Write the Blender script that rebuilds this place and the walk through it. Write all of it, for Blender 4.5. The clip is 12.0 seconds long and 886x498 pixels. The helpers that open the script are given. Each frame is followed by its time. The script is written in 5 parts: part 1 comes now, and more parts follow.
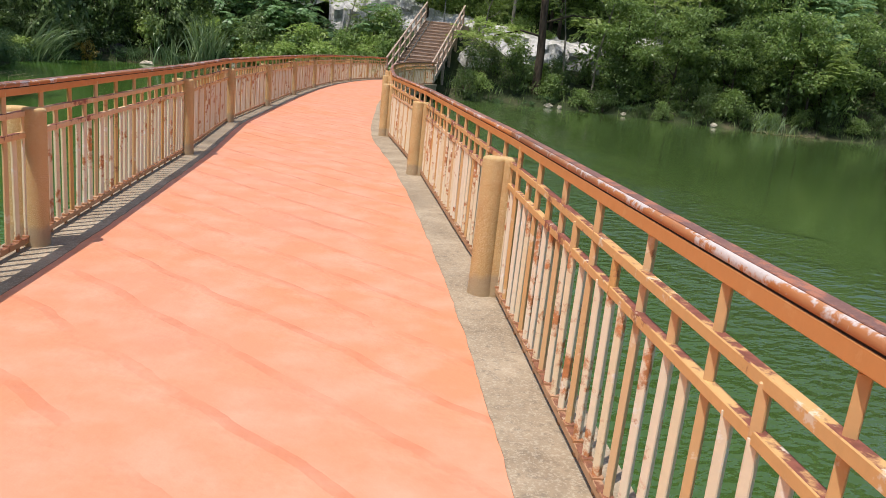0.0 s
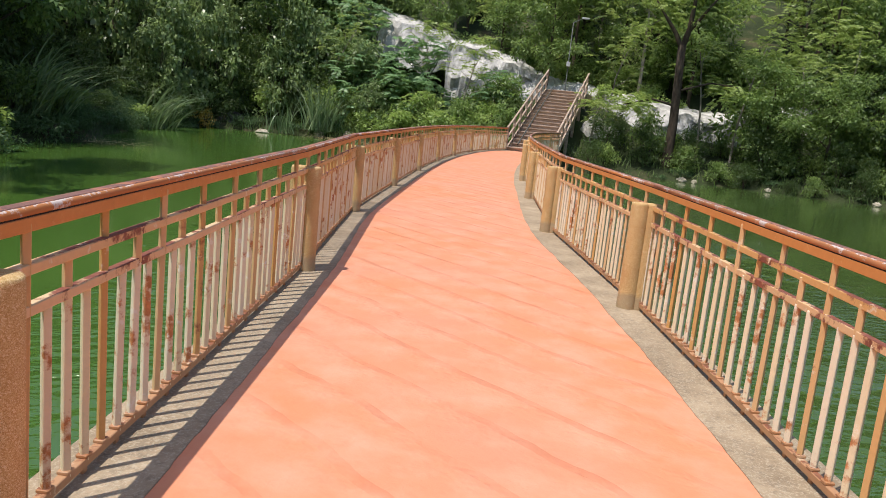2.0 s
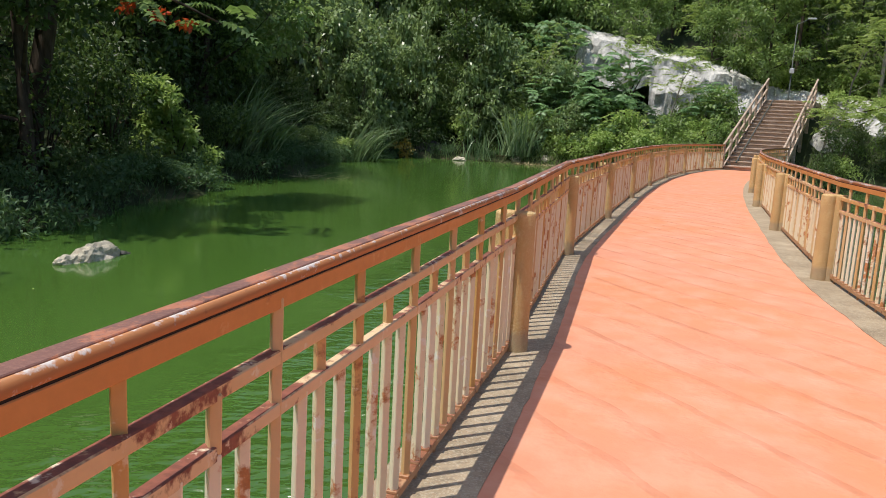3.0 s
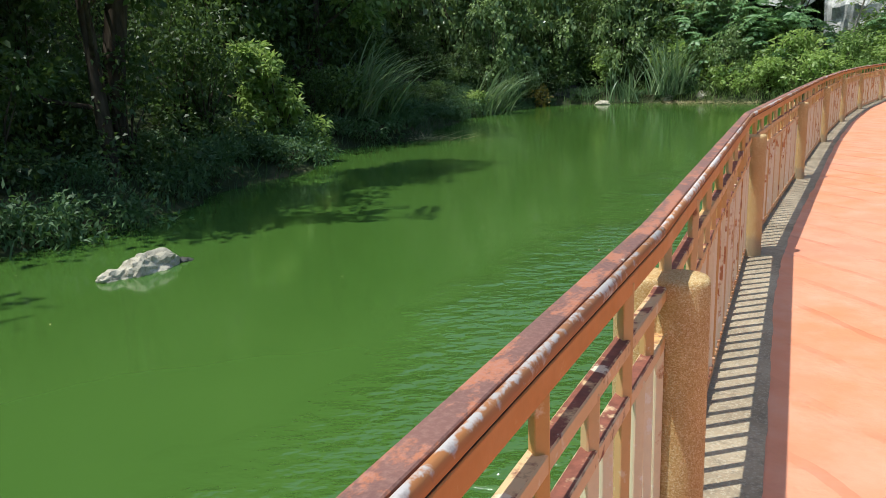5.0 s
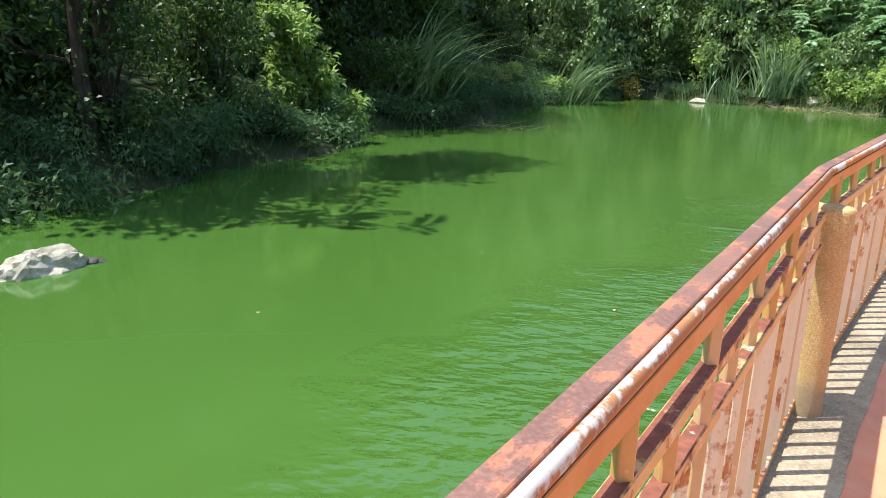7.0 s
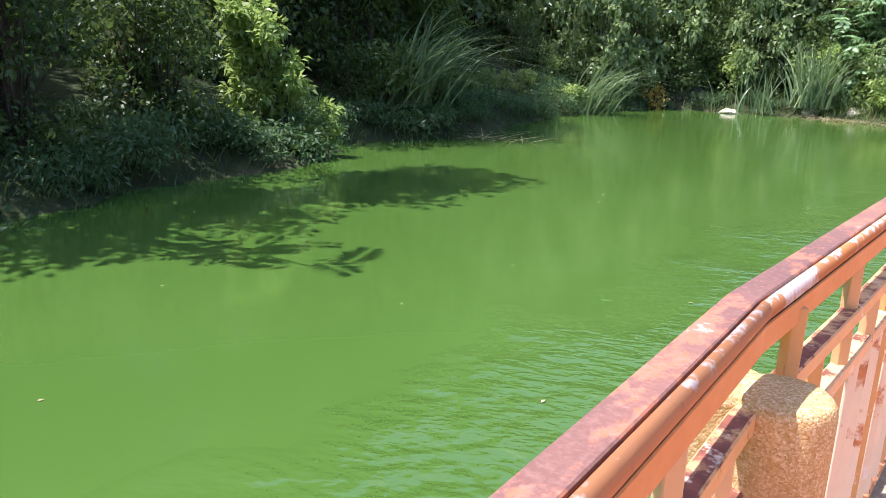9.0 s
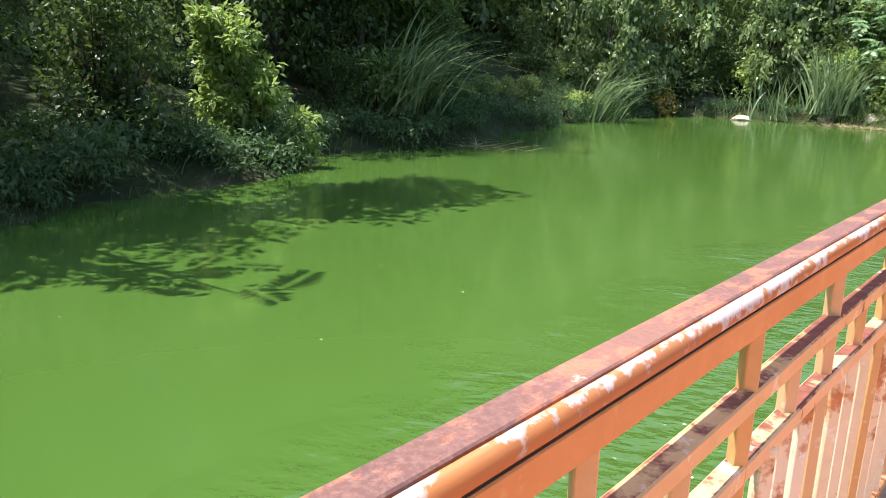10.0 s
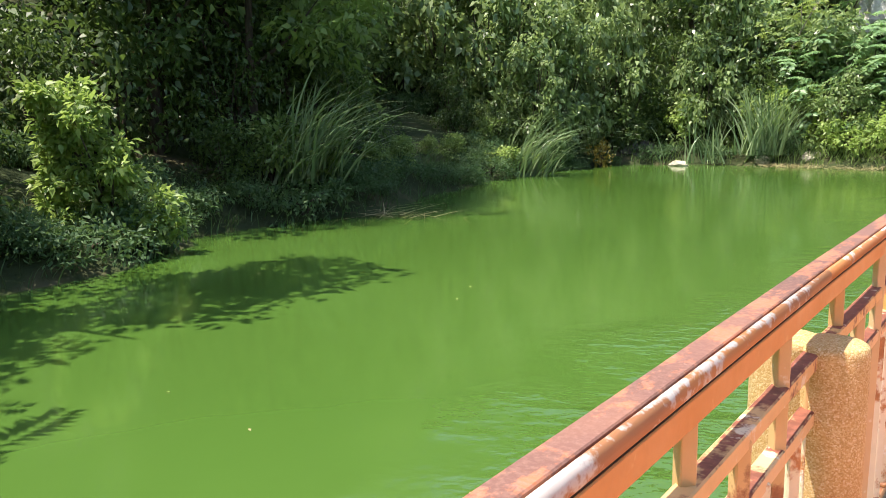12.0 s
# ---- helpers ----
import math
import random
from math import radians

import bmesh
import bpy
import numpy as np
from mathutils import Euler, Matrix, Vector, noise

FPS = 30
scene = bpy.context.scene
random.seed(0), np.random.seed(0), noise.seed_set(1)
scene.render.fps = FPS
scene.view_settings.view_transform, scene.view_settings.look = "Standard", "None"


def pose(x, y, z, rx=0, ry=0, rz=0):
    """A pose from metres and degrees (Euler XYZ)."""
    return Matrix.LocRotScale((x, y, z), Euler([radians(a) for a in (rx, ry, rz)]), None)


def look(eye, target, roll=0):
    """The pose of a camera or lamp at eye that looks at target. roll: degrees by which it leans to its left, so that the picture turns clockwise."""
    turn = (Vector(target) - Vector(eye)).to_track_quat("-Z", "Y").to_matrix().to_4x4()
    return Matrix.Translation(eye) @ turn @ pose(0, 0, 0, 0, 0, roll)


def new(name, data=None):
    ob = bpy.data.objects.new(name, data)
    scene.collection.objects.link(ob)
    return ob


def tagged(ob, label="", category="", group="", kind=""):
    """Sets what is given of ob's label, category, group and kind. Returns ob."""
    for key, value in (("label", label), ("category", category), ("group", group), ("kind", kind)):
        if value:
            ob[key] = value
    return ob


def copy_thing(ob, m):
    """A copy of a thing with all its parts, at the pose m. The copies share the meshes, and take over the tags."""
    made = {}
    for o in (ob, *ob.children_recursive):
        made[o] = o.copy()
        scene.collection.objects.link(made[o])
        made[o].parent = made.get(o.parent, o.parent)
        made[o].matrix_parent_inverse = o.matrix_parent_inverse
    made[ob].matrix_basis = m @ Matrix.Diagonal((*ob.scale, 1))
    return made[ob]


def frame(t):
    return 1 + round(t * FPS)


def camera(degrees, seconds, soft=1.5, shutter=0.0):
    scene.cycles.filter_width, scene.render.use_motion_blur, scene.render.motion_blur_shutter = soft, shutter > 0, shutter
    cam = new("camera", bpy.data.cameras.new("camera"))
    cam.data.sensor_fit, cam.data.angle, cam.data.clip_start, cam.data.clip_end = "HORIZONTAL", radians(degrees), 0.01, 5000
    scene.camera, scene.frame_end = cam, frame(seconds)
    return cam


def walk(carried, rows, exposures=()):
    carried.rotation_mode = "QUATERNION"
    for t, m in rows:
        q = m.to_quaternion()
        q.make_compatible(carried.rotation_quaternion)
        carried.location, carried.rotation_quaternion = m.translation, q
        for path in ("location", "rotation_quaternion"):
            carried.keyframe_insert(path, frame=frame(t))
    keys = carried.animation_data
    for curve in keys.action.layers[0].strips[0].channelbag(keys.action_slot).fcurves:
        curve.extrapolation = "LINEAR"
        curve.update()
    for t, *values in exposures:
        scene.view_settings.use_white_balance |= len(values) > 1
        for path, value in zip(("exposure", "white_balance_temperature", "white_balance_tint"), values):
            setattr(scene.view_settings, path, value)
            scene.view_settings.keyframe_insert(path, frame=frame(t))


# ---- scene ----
cam = camera(60.2, 12.0, soft=0.8)
PATH = [
    (0, (1.243, -0.804, 1.392), (1.416, 1.127, 0.902), 5.9),
    (0.5, (1.04, -0.119, 1.387), (1.172, 1.827, 0.945), 5.7),
    (1, (0.814, 0.585, 1.396), (0.936, 2.543, 1.006), 6.4),
    (1.5, (0.578, 1.282, 1.397), (0.646, 3.246, 1.027), 6.5),
    (2, (0.393, 2.086, 1.378), (0.296, 4.052, 1.027), 6.0),
    (2.5, (0.1, 2.92, 1.359), (-0.348, 4.838, 1.015), 4.0),
    (3, (-0.084, 3.69, 1.353), (-0.684, 5.569, 1.021), 3.1),
    (3.5, (-0.265, 4.344, 1.331), (-0.952, 6.19, 0.984), 2.7),
    (3.7, (-0.346, 4.593, 1.325), (-1.078, 6.421, 0.978), 2.4),
    (5.3, (-0.676, 6.654, 1.403), (-1.664, 8.321, 0.906), -1.9),
    (5.5, (-0.714, 6.965, 1.413), (-1.727, 8.611, 0.897), -1.2),
    (6, (-0.762, 7.487, 1.398), (-1.827, 9.095, 0.866), -0.7),
    (6.5, (-0.799, 8.067, 1.383), (-1.892, 9.655, 0.851), 0.8),
    (6.7, (-0.801, 8.328, 1.386), (-1.911, 9.909, 0.869), 1.5),
    (8.5, (-1.044, 10.095, 1.346), (-2.223, 11.623, 0.823), 2.6),
    (9, (-1.045, 10.744, 1.301), (-2.252, 12.259, 0.802), 2.2),
    (9.5, (-1.034, 11.306, 1.285), (-2.272, 12.798, 0.793), 2.1),
    (10, (-0.984, 11.784, 1.296), (-2.236, 13.268, 0.812), 1.9),
    (10.5, (-0.925, 12.276, 1.345), (-2.193, 13.755, 0.892), 1.8),
    (11, (-0.906, 12.775, 1.402), (-2.183, 14.256, 0.987), 0.9),
    (11.5, (-0.906, 13.34, 1.384), (-2.191, 14.83, 1.023), -0.3),
    (12, (-0.968, 13.85, 1.336), (-2.178, 15.406, 0.998), -1.4),
]
EXPOSURES = [(0.0, 0.08, 6350, 15), (1.5, 0.08, 6400, 15), (2.5, 0.06, 6450, 13), (3.5, 0.05, 6350, 10), (5.5, 0.42, 6050, 4), (6.5, 0.80, 6050, 4), (8.5, 1.12, 5950, 21), (9.2, 1.19, 6000, 24), (10.0, 1.16, 6300, 17), (11.0, 1.16, 6800, 16), (12.0, 1.14, 6850, 12)]
walk(cam, [(t, look(eye, target, roll)) for t, eye, target, roll in PATH], EXPOSURES)

# ---- world, sun ----
SUN_DIR = Vector((-0.29, -0.27, 1.0)).normalized()
elevation = math.asin(SUN_DIR.z)
azimuth = math.atan2(SUN_DIR.x, SUN_DIR.y)
world = bpy.data.worlds.new("sky")
scene.world = world
world.use_nodes = True
wn = world.node_tree.nodes
sky = wn.new("ShaderNodeTexSky")
sky.sky_type = "NISHITA"
sky.sun_disc = False
sky.sun_elevation = elevation
sky.sun_rotation = azimuth
sky.dust_density = 1.2
wn["Background"].inputs["Strength"].default_value = 0.15
world.node_tree.links.new(sky.outputs["Color"], wn["Background"].inputs["Color"])
sun = bpy.data.lights.new("sun", "SUN")
sun.energy, sun.angle, sun.color = 4.0, radians(0.53), (1.0, 0.95, 0.87)
sun_ob = new("sun", sun)
sun_ob.matrix_world = look(SUN_DIR * 60, (0, 0, 0))


# ---- materials ----
class Mat:
    """A small builder for node materials."""

    def __init__(self, name, rough=0.6, metal=0.0, spec=0.5):
        self.m = bpy.data.materials.new(name)
        self.m.use_nodes = True
        self.t = self.m.node_tree
        self.p = self.t.nodes["Principled BSDF"]
        self.p.inputs["Roughness"].default_value = rough
        self.p.inputs["Metallic"].default_value = metal
        self.p.inputs["Specular IOR Level"].default_value = spec

    def node(self, kind, **props):
        n = self.t.nodes.new(kind)
        for key, value in props.items():
            if key == "operation":
                n.operation = value
            elif key == "blend_type":
                n.blend_type = value
            elif key == "data_type":
                n.data_type = value
        return n

    def link(self, a, b):
        self.t.links.new(a, b)

    def coords(self, world_space=True):
        if world_space:
            return self.node("ShaderNodeNewGeometry").outputs["Position"]
        return self.node("ShaderNodeTexCoord").outputs["Object"]

    def noise(self, scale, detail=4.0, rough=0.55, stretch=(1, 1, 1), where=None, turn=0.0, shift=0.0):
        where = where or self.coords()
        mp = self.node("ShaderNodeMapping")
        mp.inputs["Scale"].default_value = stretch
        mp.inputs["Rotation"].default_value = (0, 0, turn)
        mp.inputs["Location"].default_value = (shift, shift * 0.7, shift * 1.3)
        self.link(where, mp.inputs["Vector"])
        n = self.node("ShaderNodeTexNoise")
        n.inputs["Scale"].default_value, n.inputs["Detail"].default_value, n.inputs["Roughness"].default_value = scale, detail, rough
        self.link(mp.outputs["Vector"], n.inputs["Vector"])
        return n.outputs["Fac"]

    def ramp(self, fac, stops):
        r = self.node("ShaderNodeValToRGB")
        e = r.color_ramp.elements
        while len(e) < len(stops):
            e.new(0.5)
        for k, (at, col) in enumerate(stops):
            e[k].position = at
            e[k].color = (*col, 1) if len(col) == 3 else col
        self.link(fac, r.inputs["Fac"])
        return r.outputs["Color"]

    def band(self, fac, lo, hi):
        r = self.node("ShaderNodeMapRange")
        r.inputs["From Min"].default_value, r.inputs["From Max"].default_value = lo, hi
        self.link(fac, r.inputs["Value"])
        return r.outputs["Result"]

    def mix(self, fac, a, b, blend="MIX"):
        n = self.node("ShaderNodeMix", data_type="RGBA", blend_type=blend)
        for value, sock in ((fac, n.inputs[0]), (a, n.inputs[6]), (b, n.inputs[7])):
            if isinstance(value, (int, float)):
                sock.default_value = value
            elif isinstance(value, tuple):
                sock.default_value = (*value, 1)
            else:
                self.link(value, sock)
        return n.outputs[2]

    def math(self, op, a, b=0.0):
        n = self.node("ShaderNodeMath", operation=op)
        for value, sock in ((a, n.inputs[0]), (b, n.inputs[1])):
            if isinstance(value, (int, float)):
                sock.default_value = value
            else:
                self.link(value, sock)
        return n.outputs[0]

    def up(self):
        """How far the surface faces upward."""
        sep = self.node("ShaderNodeSeparateXYZ")
        self.link(self.node("ShaderNodeNewGeometry").outputs["Normal"], sep.inputs[0])
        return sep.outputs["Z"]

    def own_random(self):
        return self.node("ShaderNodeObjectInfo").outputs["Random"]

    def island(self):
        return self.node("ShaderNodeNewGeometry").outputs["Random Per Island"]

    def colour(self, c):
        if isinstance(c, tuple):
            self.p.inputs["Base Color"].default_value = (*c, 1)
        else:
            self.link(c, self.p.inputs["Base Color"])
        return self

    def rough(self, r):
        self.link(r, self.p.inputs["Roughness"])
        return self

    def bump(self, height, strength=0.4, distance=0.01):
        b = self.node("ShaderNodeBump")
        b.inputs["Strength"].default_value, b.inputs["Distance"].default_value = strength, distance
        self.link(height, b.inputs["Height"])
        self.link(b.outputs["Normal"], self.p.inputs["Normal"])
        return self


def make_deck():
    m = Mat("orange_deck_coating", 0.62, spec=0.35)
    big = m.noise(0.55, 3, stretch=(1, 1, 1))
    mid = m.noise(3.1, 5, 0.6, shift=4.0)
    fine = m.noise(60, 3, 0.6)
    base = m.ramp(big, [(0.3, (0.72, 0.268, 0.120)), (0.52, (0.73, 0.292, 0.158)), (0.72, (0.69, 0.282, 0.168))])
    base = m.mix(m.band(mid, 0.42, 0.72), base, (0.76, 0.36, 0.225))
    base = m.mix(m.math("MULTIPLY", m.band(m.noise(9, 5, 0.65, shift=9), 0.55, 0.8), 0.35), base, (0.60, 0.21, 0.10))
    m.colour(base)
    # lapped wrinkles of the coating, running aslant over the deck
    sep = m.node("ShaderNodeSeparateXYZ")
    m.link(m.coords(), sep.inputs[0])
    along = m.math("ADD", m.math("MULTIPLY", sep.outputs["X"], 0.70), m.math("MULTIPLY", sep.outputs["Y"], 0.71))
    warp = m.math("MULTIPLY", m.noise(0.45, 2, 0.5, shift=2.0), 0.30)
    cross = m.math("MULTIPLY", m.noise(2.6, 3, 0.5), 0.09)
    u = m.math("ADD", m.math("ADD", along, warp), cross)
    saw = m.math("FRACT", m.math("DIVIDE", u, 0.40))
    edge = m.math("SUBTRACT", m.math("POWER", saw, 2.0), m.band(saw, 0.86, 1.0))
    mask = m.band(m.noise(2.1, 4, 0.65, shift=7.0), 0.38, 0.62)
    lap = m.math("MULTIPLY", m.math("MULTIPLY", m.math("POWER", saw, 6.0), mask), 0.32)
    m.colour(m.mix(lap, base, (0.58, 0.185, 0.075)))
    height = m.math("MULTIPLY", m.math("MULTIPLY", edge, mask), 1.0)
    height = m.math("ADD", height, m.math("ADD", m.math("MULTIPLY", mid, 0.5), m.math("MULTIPLY", fine, 0.05)))
    m.bump(height, 0.9, 0.018)
    return m.m


def make_kerb():
    m = Mat("weathered_concrete", 0.88, spec=0.25)
    a = m.noise(2.2, 5, 0.65)
    b = m.noise(26, 4, 0.6, shift=3)
    c = m.ramp(a, [(0.3, (0.25, 0.19, 0.12)), (0.55, (0.39, 0.305, 0.20)), (0.75, (0.50, 0.40, 0.27))])
    c = m.mix(m.math("MULTIPLY", m.band(b, 0.50, 0.70), 0.55), c, (0.17, 0.14, 0.10))
    c = m.mix(m.math("MULTIPLY", m.band(m.noise(90, 3), 0.52, 0.62), 0.45), c, (0.56, 0.49, 0.36))
    m.colour(c)
    m.bump(m.math("ADD", b, m.math("MULTIPLY", m.noise(130, 2), 0.6)), 0.6, 0.006)
    return m.m


def make_pebble():
    m = Mat("pebble_dash_concrete", 0.85, spec=0.3)
    v = m.node("ShaderNodeTexVoronoi")
    v.inputs["Scale"].default_value = 330
    m.link(m.coords(), v.inputs["Vector"])
    sep = m.node("ShaderNodeSeparateColor")
    m.link(v.outputs["Color"], sep.inputs[0])
    c = m.ramp(sep.outputs[0], [(0.0, (0.46, 0.28, 0.10)), (0.35, (0.57, 0.375, 0.15)), (0.75, (0.65, 0.47, 0.22)), (1.0, (0.76, 0.62, 0.38))])
    c = m.mix(m.math("MULTIPLY", m.band(m.noise(5, 4, 0.6), 0.45, 0.70), 0.38), c, (0.40, 0.21, 0.08))
    z = m.node("ShaderNodeSeparateXYZ")
    m.link(m.coords(), z.inputs[0])
    foot = m.band(m.math("ADD", z.outputs["Z"], m.math("MULTIPLY", m.noise(7, 3), -0.12)), 0.09, 0.05)
    c = m.mix(m.math("MULTIPLY", foot, 0.6), c, (0.33, 0.27, 0.19))
    m.colour(c)
    m.bump(m.math("ADD", m.math("MULTIPLY", m.noise(38, 5, 0.7), 1.6), m.math("SUBTRACT", 1.0, v.outputs["Distance"])), 0.35, 0.004)
    return m.m


def make_paint(name, paint, under, pale, wear=0.5, top_wear=True, drift=0.0):
    """Old railing paint: flaking to an under-coat, most of all on top faces, with chalky patches."""
    m = Mat(name, 0.5, spec=0.4)
    pos = m.coords()
    grain = m.noise(34, 5, 0.65, where=pos, shift=drift)
    flake = m.noise(7.5, 6, 0.68, where=pos, shift=drift + 3)
    broad = m.noise(1.7, 3, 0.5, where=pos, shift=drift + 8)
    rnd = m.own_random()
    c = m.mix(m.math("MULTIPLY", m.band(grain, 0.35, 0.75), 0.35), paint, tuple(v * 0.72 for v in paint))
    tone = m.mix(m.math("MULTIPLY", rnd, 0.45), c, pale)
    worn = m.math("ADD", m.math("MULTIPLY", flake, 0.7), m.math("MULTIPLY", broad, 0.45))
    if top_wear:
        worn = m.math("ADD", worn, m.math("MULTIPLY", m.band(m.up(), 0.5, 0.95), 0.13))
    cut = 0.78 - 0.2 * wear
    c = m.mix(m.band(worn, cut, cut + 0.05), tone, m.mix(m.band(grain, 0.4, 0.7), under, tuple(v * 1.7 for v in under)))
    c = m.mix(m.band(m.math("ADD", m.noise(11, 5, 0.7, where=pos, shift=drift + 15), m.math("MULTIPLY", grain, 0.25)), 0.73, 0.79), c, pale)
    m.colour(c)
    m.rough(m.ramp(worn, [(0.4, (0.42, 0.42, 0.42)), (0.8, (0.75, 0.75, 0.75))]))
    m.bump(m.math("ADD", worn, m.math("MULTIPLY", grain, 0.4)), 0.35, 0.004)
    return m.m


def make_cap():
    """The maroon top plate of the handrail with orange and whitish scrapes."""
    m = Mat("maroon_handrail_cap", 0.55, spec=0.4)
    flake = m.noise(9.0, 8, 0.74, stretch=(1.3, 0.75, 1))
    grain = m.noise(110, 5, 0.7)
    c = m.ramp(m.noise(2.0, 4, 0.6, shift=5), [(0.35, (0.15, 0.075, 0.060)), (0.55, (0.22, 0.105, 0.080)), (0.75, (0.32, 0.150, 0.095))])
    c = m.mix(m.math("MULTIPLY", m.band(grain, 0.45, 0.65), 0.55), c, (0.34, 0.19, 0.14))
    c = m.mix(m.math("MULTIPLY", m.band(flake, 0.50, 0.55), 0.75), c, m.mix(m.band(grain, 0.4, 0.65), (0.52, 0.18, 0.075), (0.48, 0.22, 0.15)))
    c = m.mix(m.band(m.noise(8, 6, 0.72, shift=21), 0.66, 0.70), c, (0.62, 0.50, 0.42))
    m.colour(c)
    m.bump(m.math("ADD", flake, m.math("MULTIPLY", grain, 0.3)), 0.3, 0.003)
    return m.m


def make_nosing():
    m = Mat("worn_rail_nosing", 0.62, spec=0.3)
    flake = m.noise(5.0, 6, 0.7, stretch=(1, 0.6, 1), shift=2)
    grain = m.noise(40, 4, 0.6)
    c = m.ramp(m.noise(1.6, 4, 0.6, shift=1), [(0.35, (0.50, 0.20, 0.065)), (0.55, (0.44, 0.19, 0.08)), (0.75, (0.25, 0.11, 0.07))])
    worn = m.math("ADD", m.math("ADD", m.math("MULTIPLY", flake, 0.8), m.math("MULTIPLY", grain, 0.4)), m.math("MULTIPLY", m.band(m.up(), 0.2, 0.9), 0.07))
    c = m.mix(m.band(worn, 0.635, 0.69), c, m.mix(grain, (0.50, 0.42, 0.36), (0.68, 0.63, 0.60)))
    c = m.mix(m.math("MULTIPLY", m.band(grain, 0.6, 0.75), 0.5), c, (0.20, 0.08, 0.05))
    m.colour(c)
    m.bump(m.math("ADD", flake, grain), 0.3, 0.003)
    return m.m


def make_leaf(name, low, high, through_col, sheer=0.28, gloss=0.42):
    m = Mat(name, gloss, spec=0.45)
    r = m.island()
    o = m.own_random()
    c = m.mix(r, low, high)
    c = m.mix(m.math("MULTIPLY", o, 0.30), c, tuple(0.5 * (a + b) * 0.62 for a, b in zip(low, high)))
    c = m.mix(m.math("MULTIPLY", m.band(m.noise(0.9, 2), 0.5, 0.75), 0.4), c, high)
    m.colour(c)
    tr = m.node("ShaderNodeBsdfTranslucent")
    m.link(m.mix(0.5, c, through_col), tr.inputs["Color"])
    mixer = m.node("ShaderNodeMixShader")
    mixer.inputs[0].default_value = sheer
    m.link(m.p.outputs[0], mixer.inputs[1])
    m.link(tr.outputs[0], mixer.inputs[2])
    m.link(mixer.outputs[0], m.t.nodes["Material Output"].inputs["Surface"])
    return m.m


def make_bark(name, dark, light):
    m = Mat(name, 0.9, spec=0.2)
    a = m.noise(9, 6, 0.65, stretch=(1, 1, 0.25))
    c = m.mix(m.band(a, 0.35, 0.7), dark, light)
    m.colour(c)
    m.bump(a, 0.8, 0.02)
    return m.m


def make_rock(name, dark, light, scale=1.0):
    m = Mat(name, 0.9, spec=0.25)
    a = m.noise(1.3 * scale, 6, 0.65)
    b = m.noise(9 * scale, 5, 0.65, shift=4)
    c = m.mix(m.band(a, 0.32, 0.62), dark, light)
    c = m.mix(m.math("MULTIPLY", m.band(b, 0.52, 0.7), 0.6), c, tuple(v * 0.45 for v in dark))
    m.colour(c)
    m.bump(m.math("ADD", m.math("MULTIPLY", a, 2.0), b), 0.9, 0.05 / scale)
    return m.m


def make_ground():
    m = Mat("leaf_litter_ground", 0.95, spec=0.15)
    a = m.noise(0.6, 5, 0.6)
    b = m.noise(7, 5, 0.65, shift=3)
    c = m.ramp(a, [(0.3, (0.030, 0.045, 0.018)), (0.55, (0.055, 0.075, 0.028)), (0.75, (0.19, 0.15, 0.09))])
    c = m.mix(m.math("MULTIPLY", b, 0.6), c, (0.022, 0.026, 0.014))
    m.colour(c)
    m.bump(b, 0.9, 0.08)
    return m.m


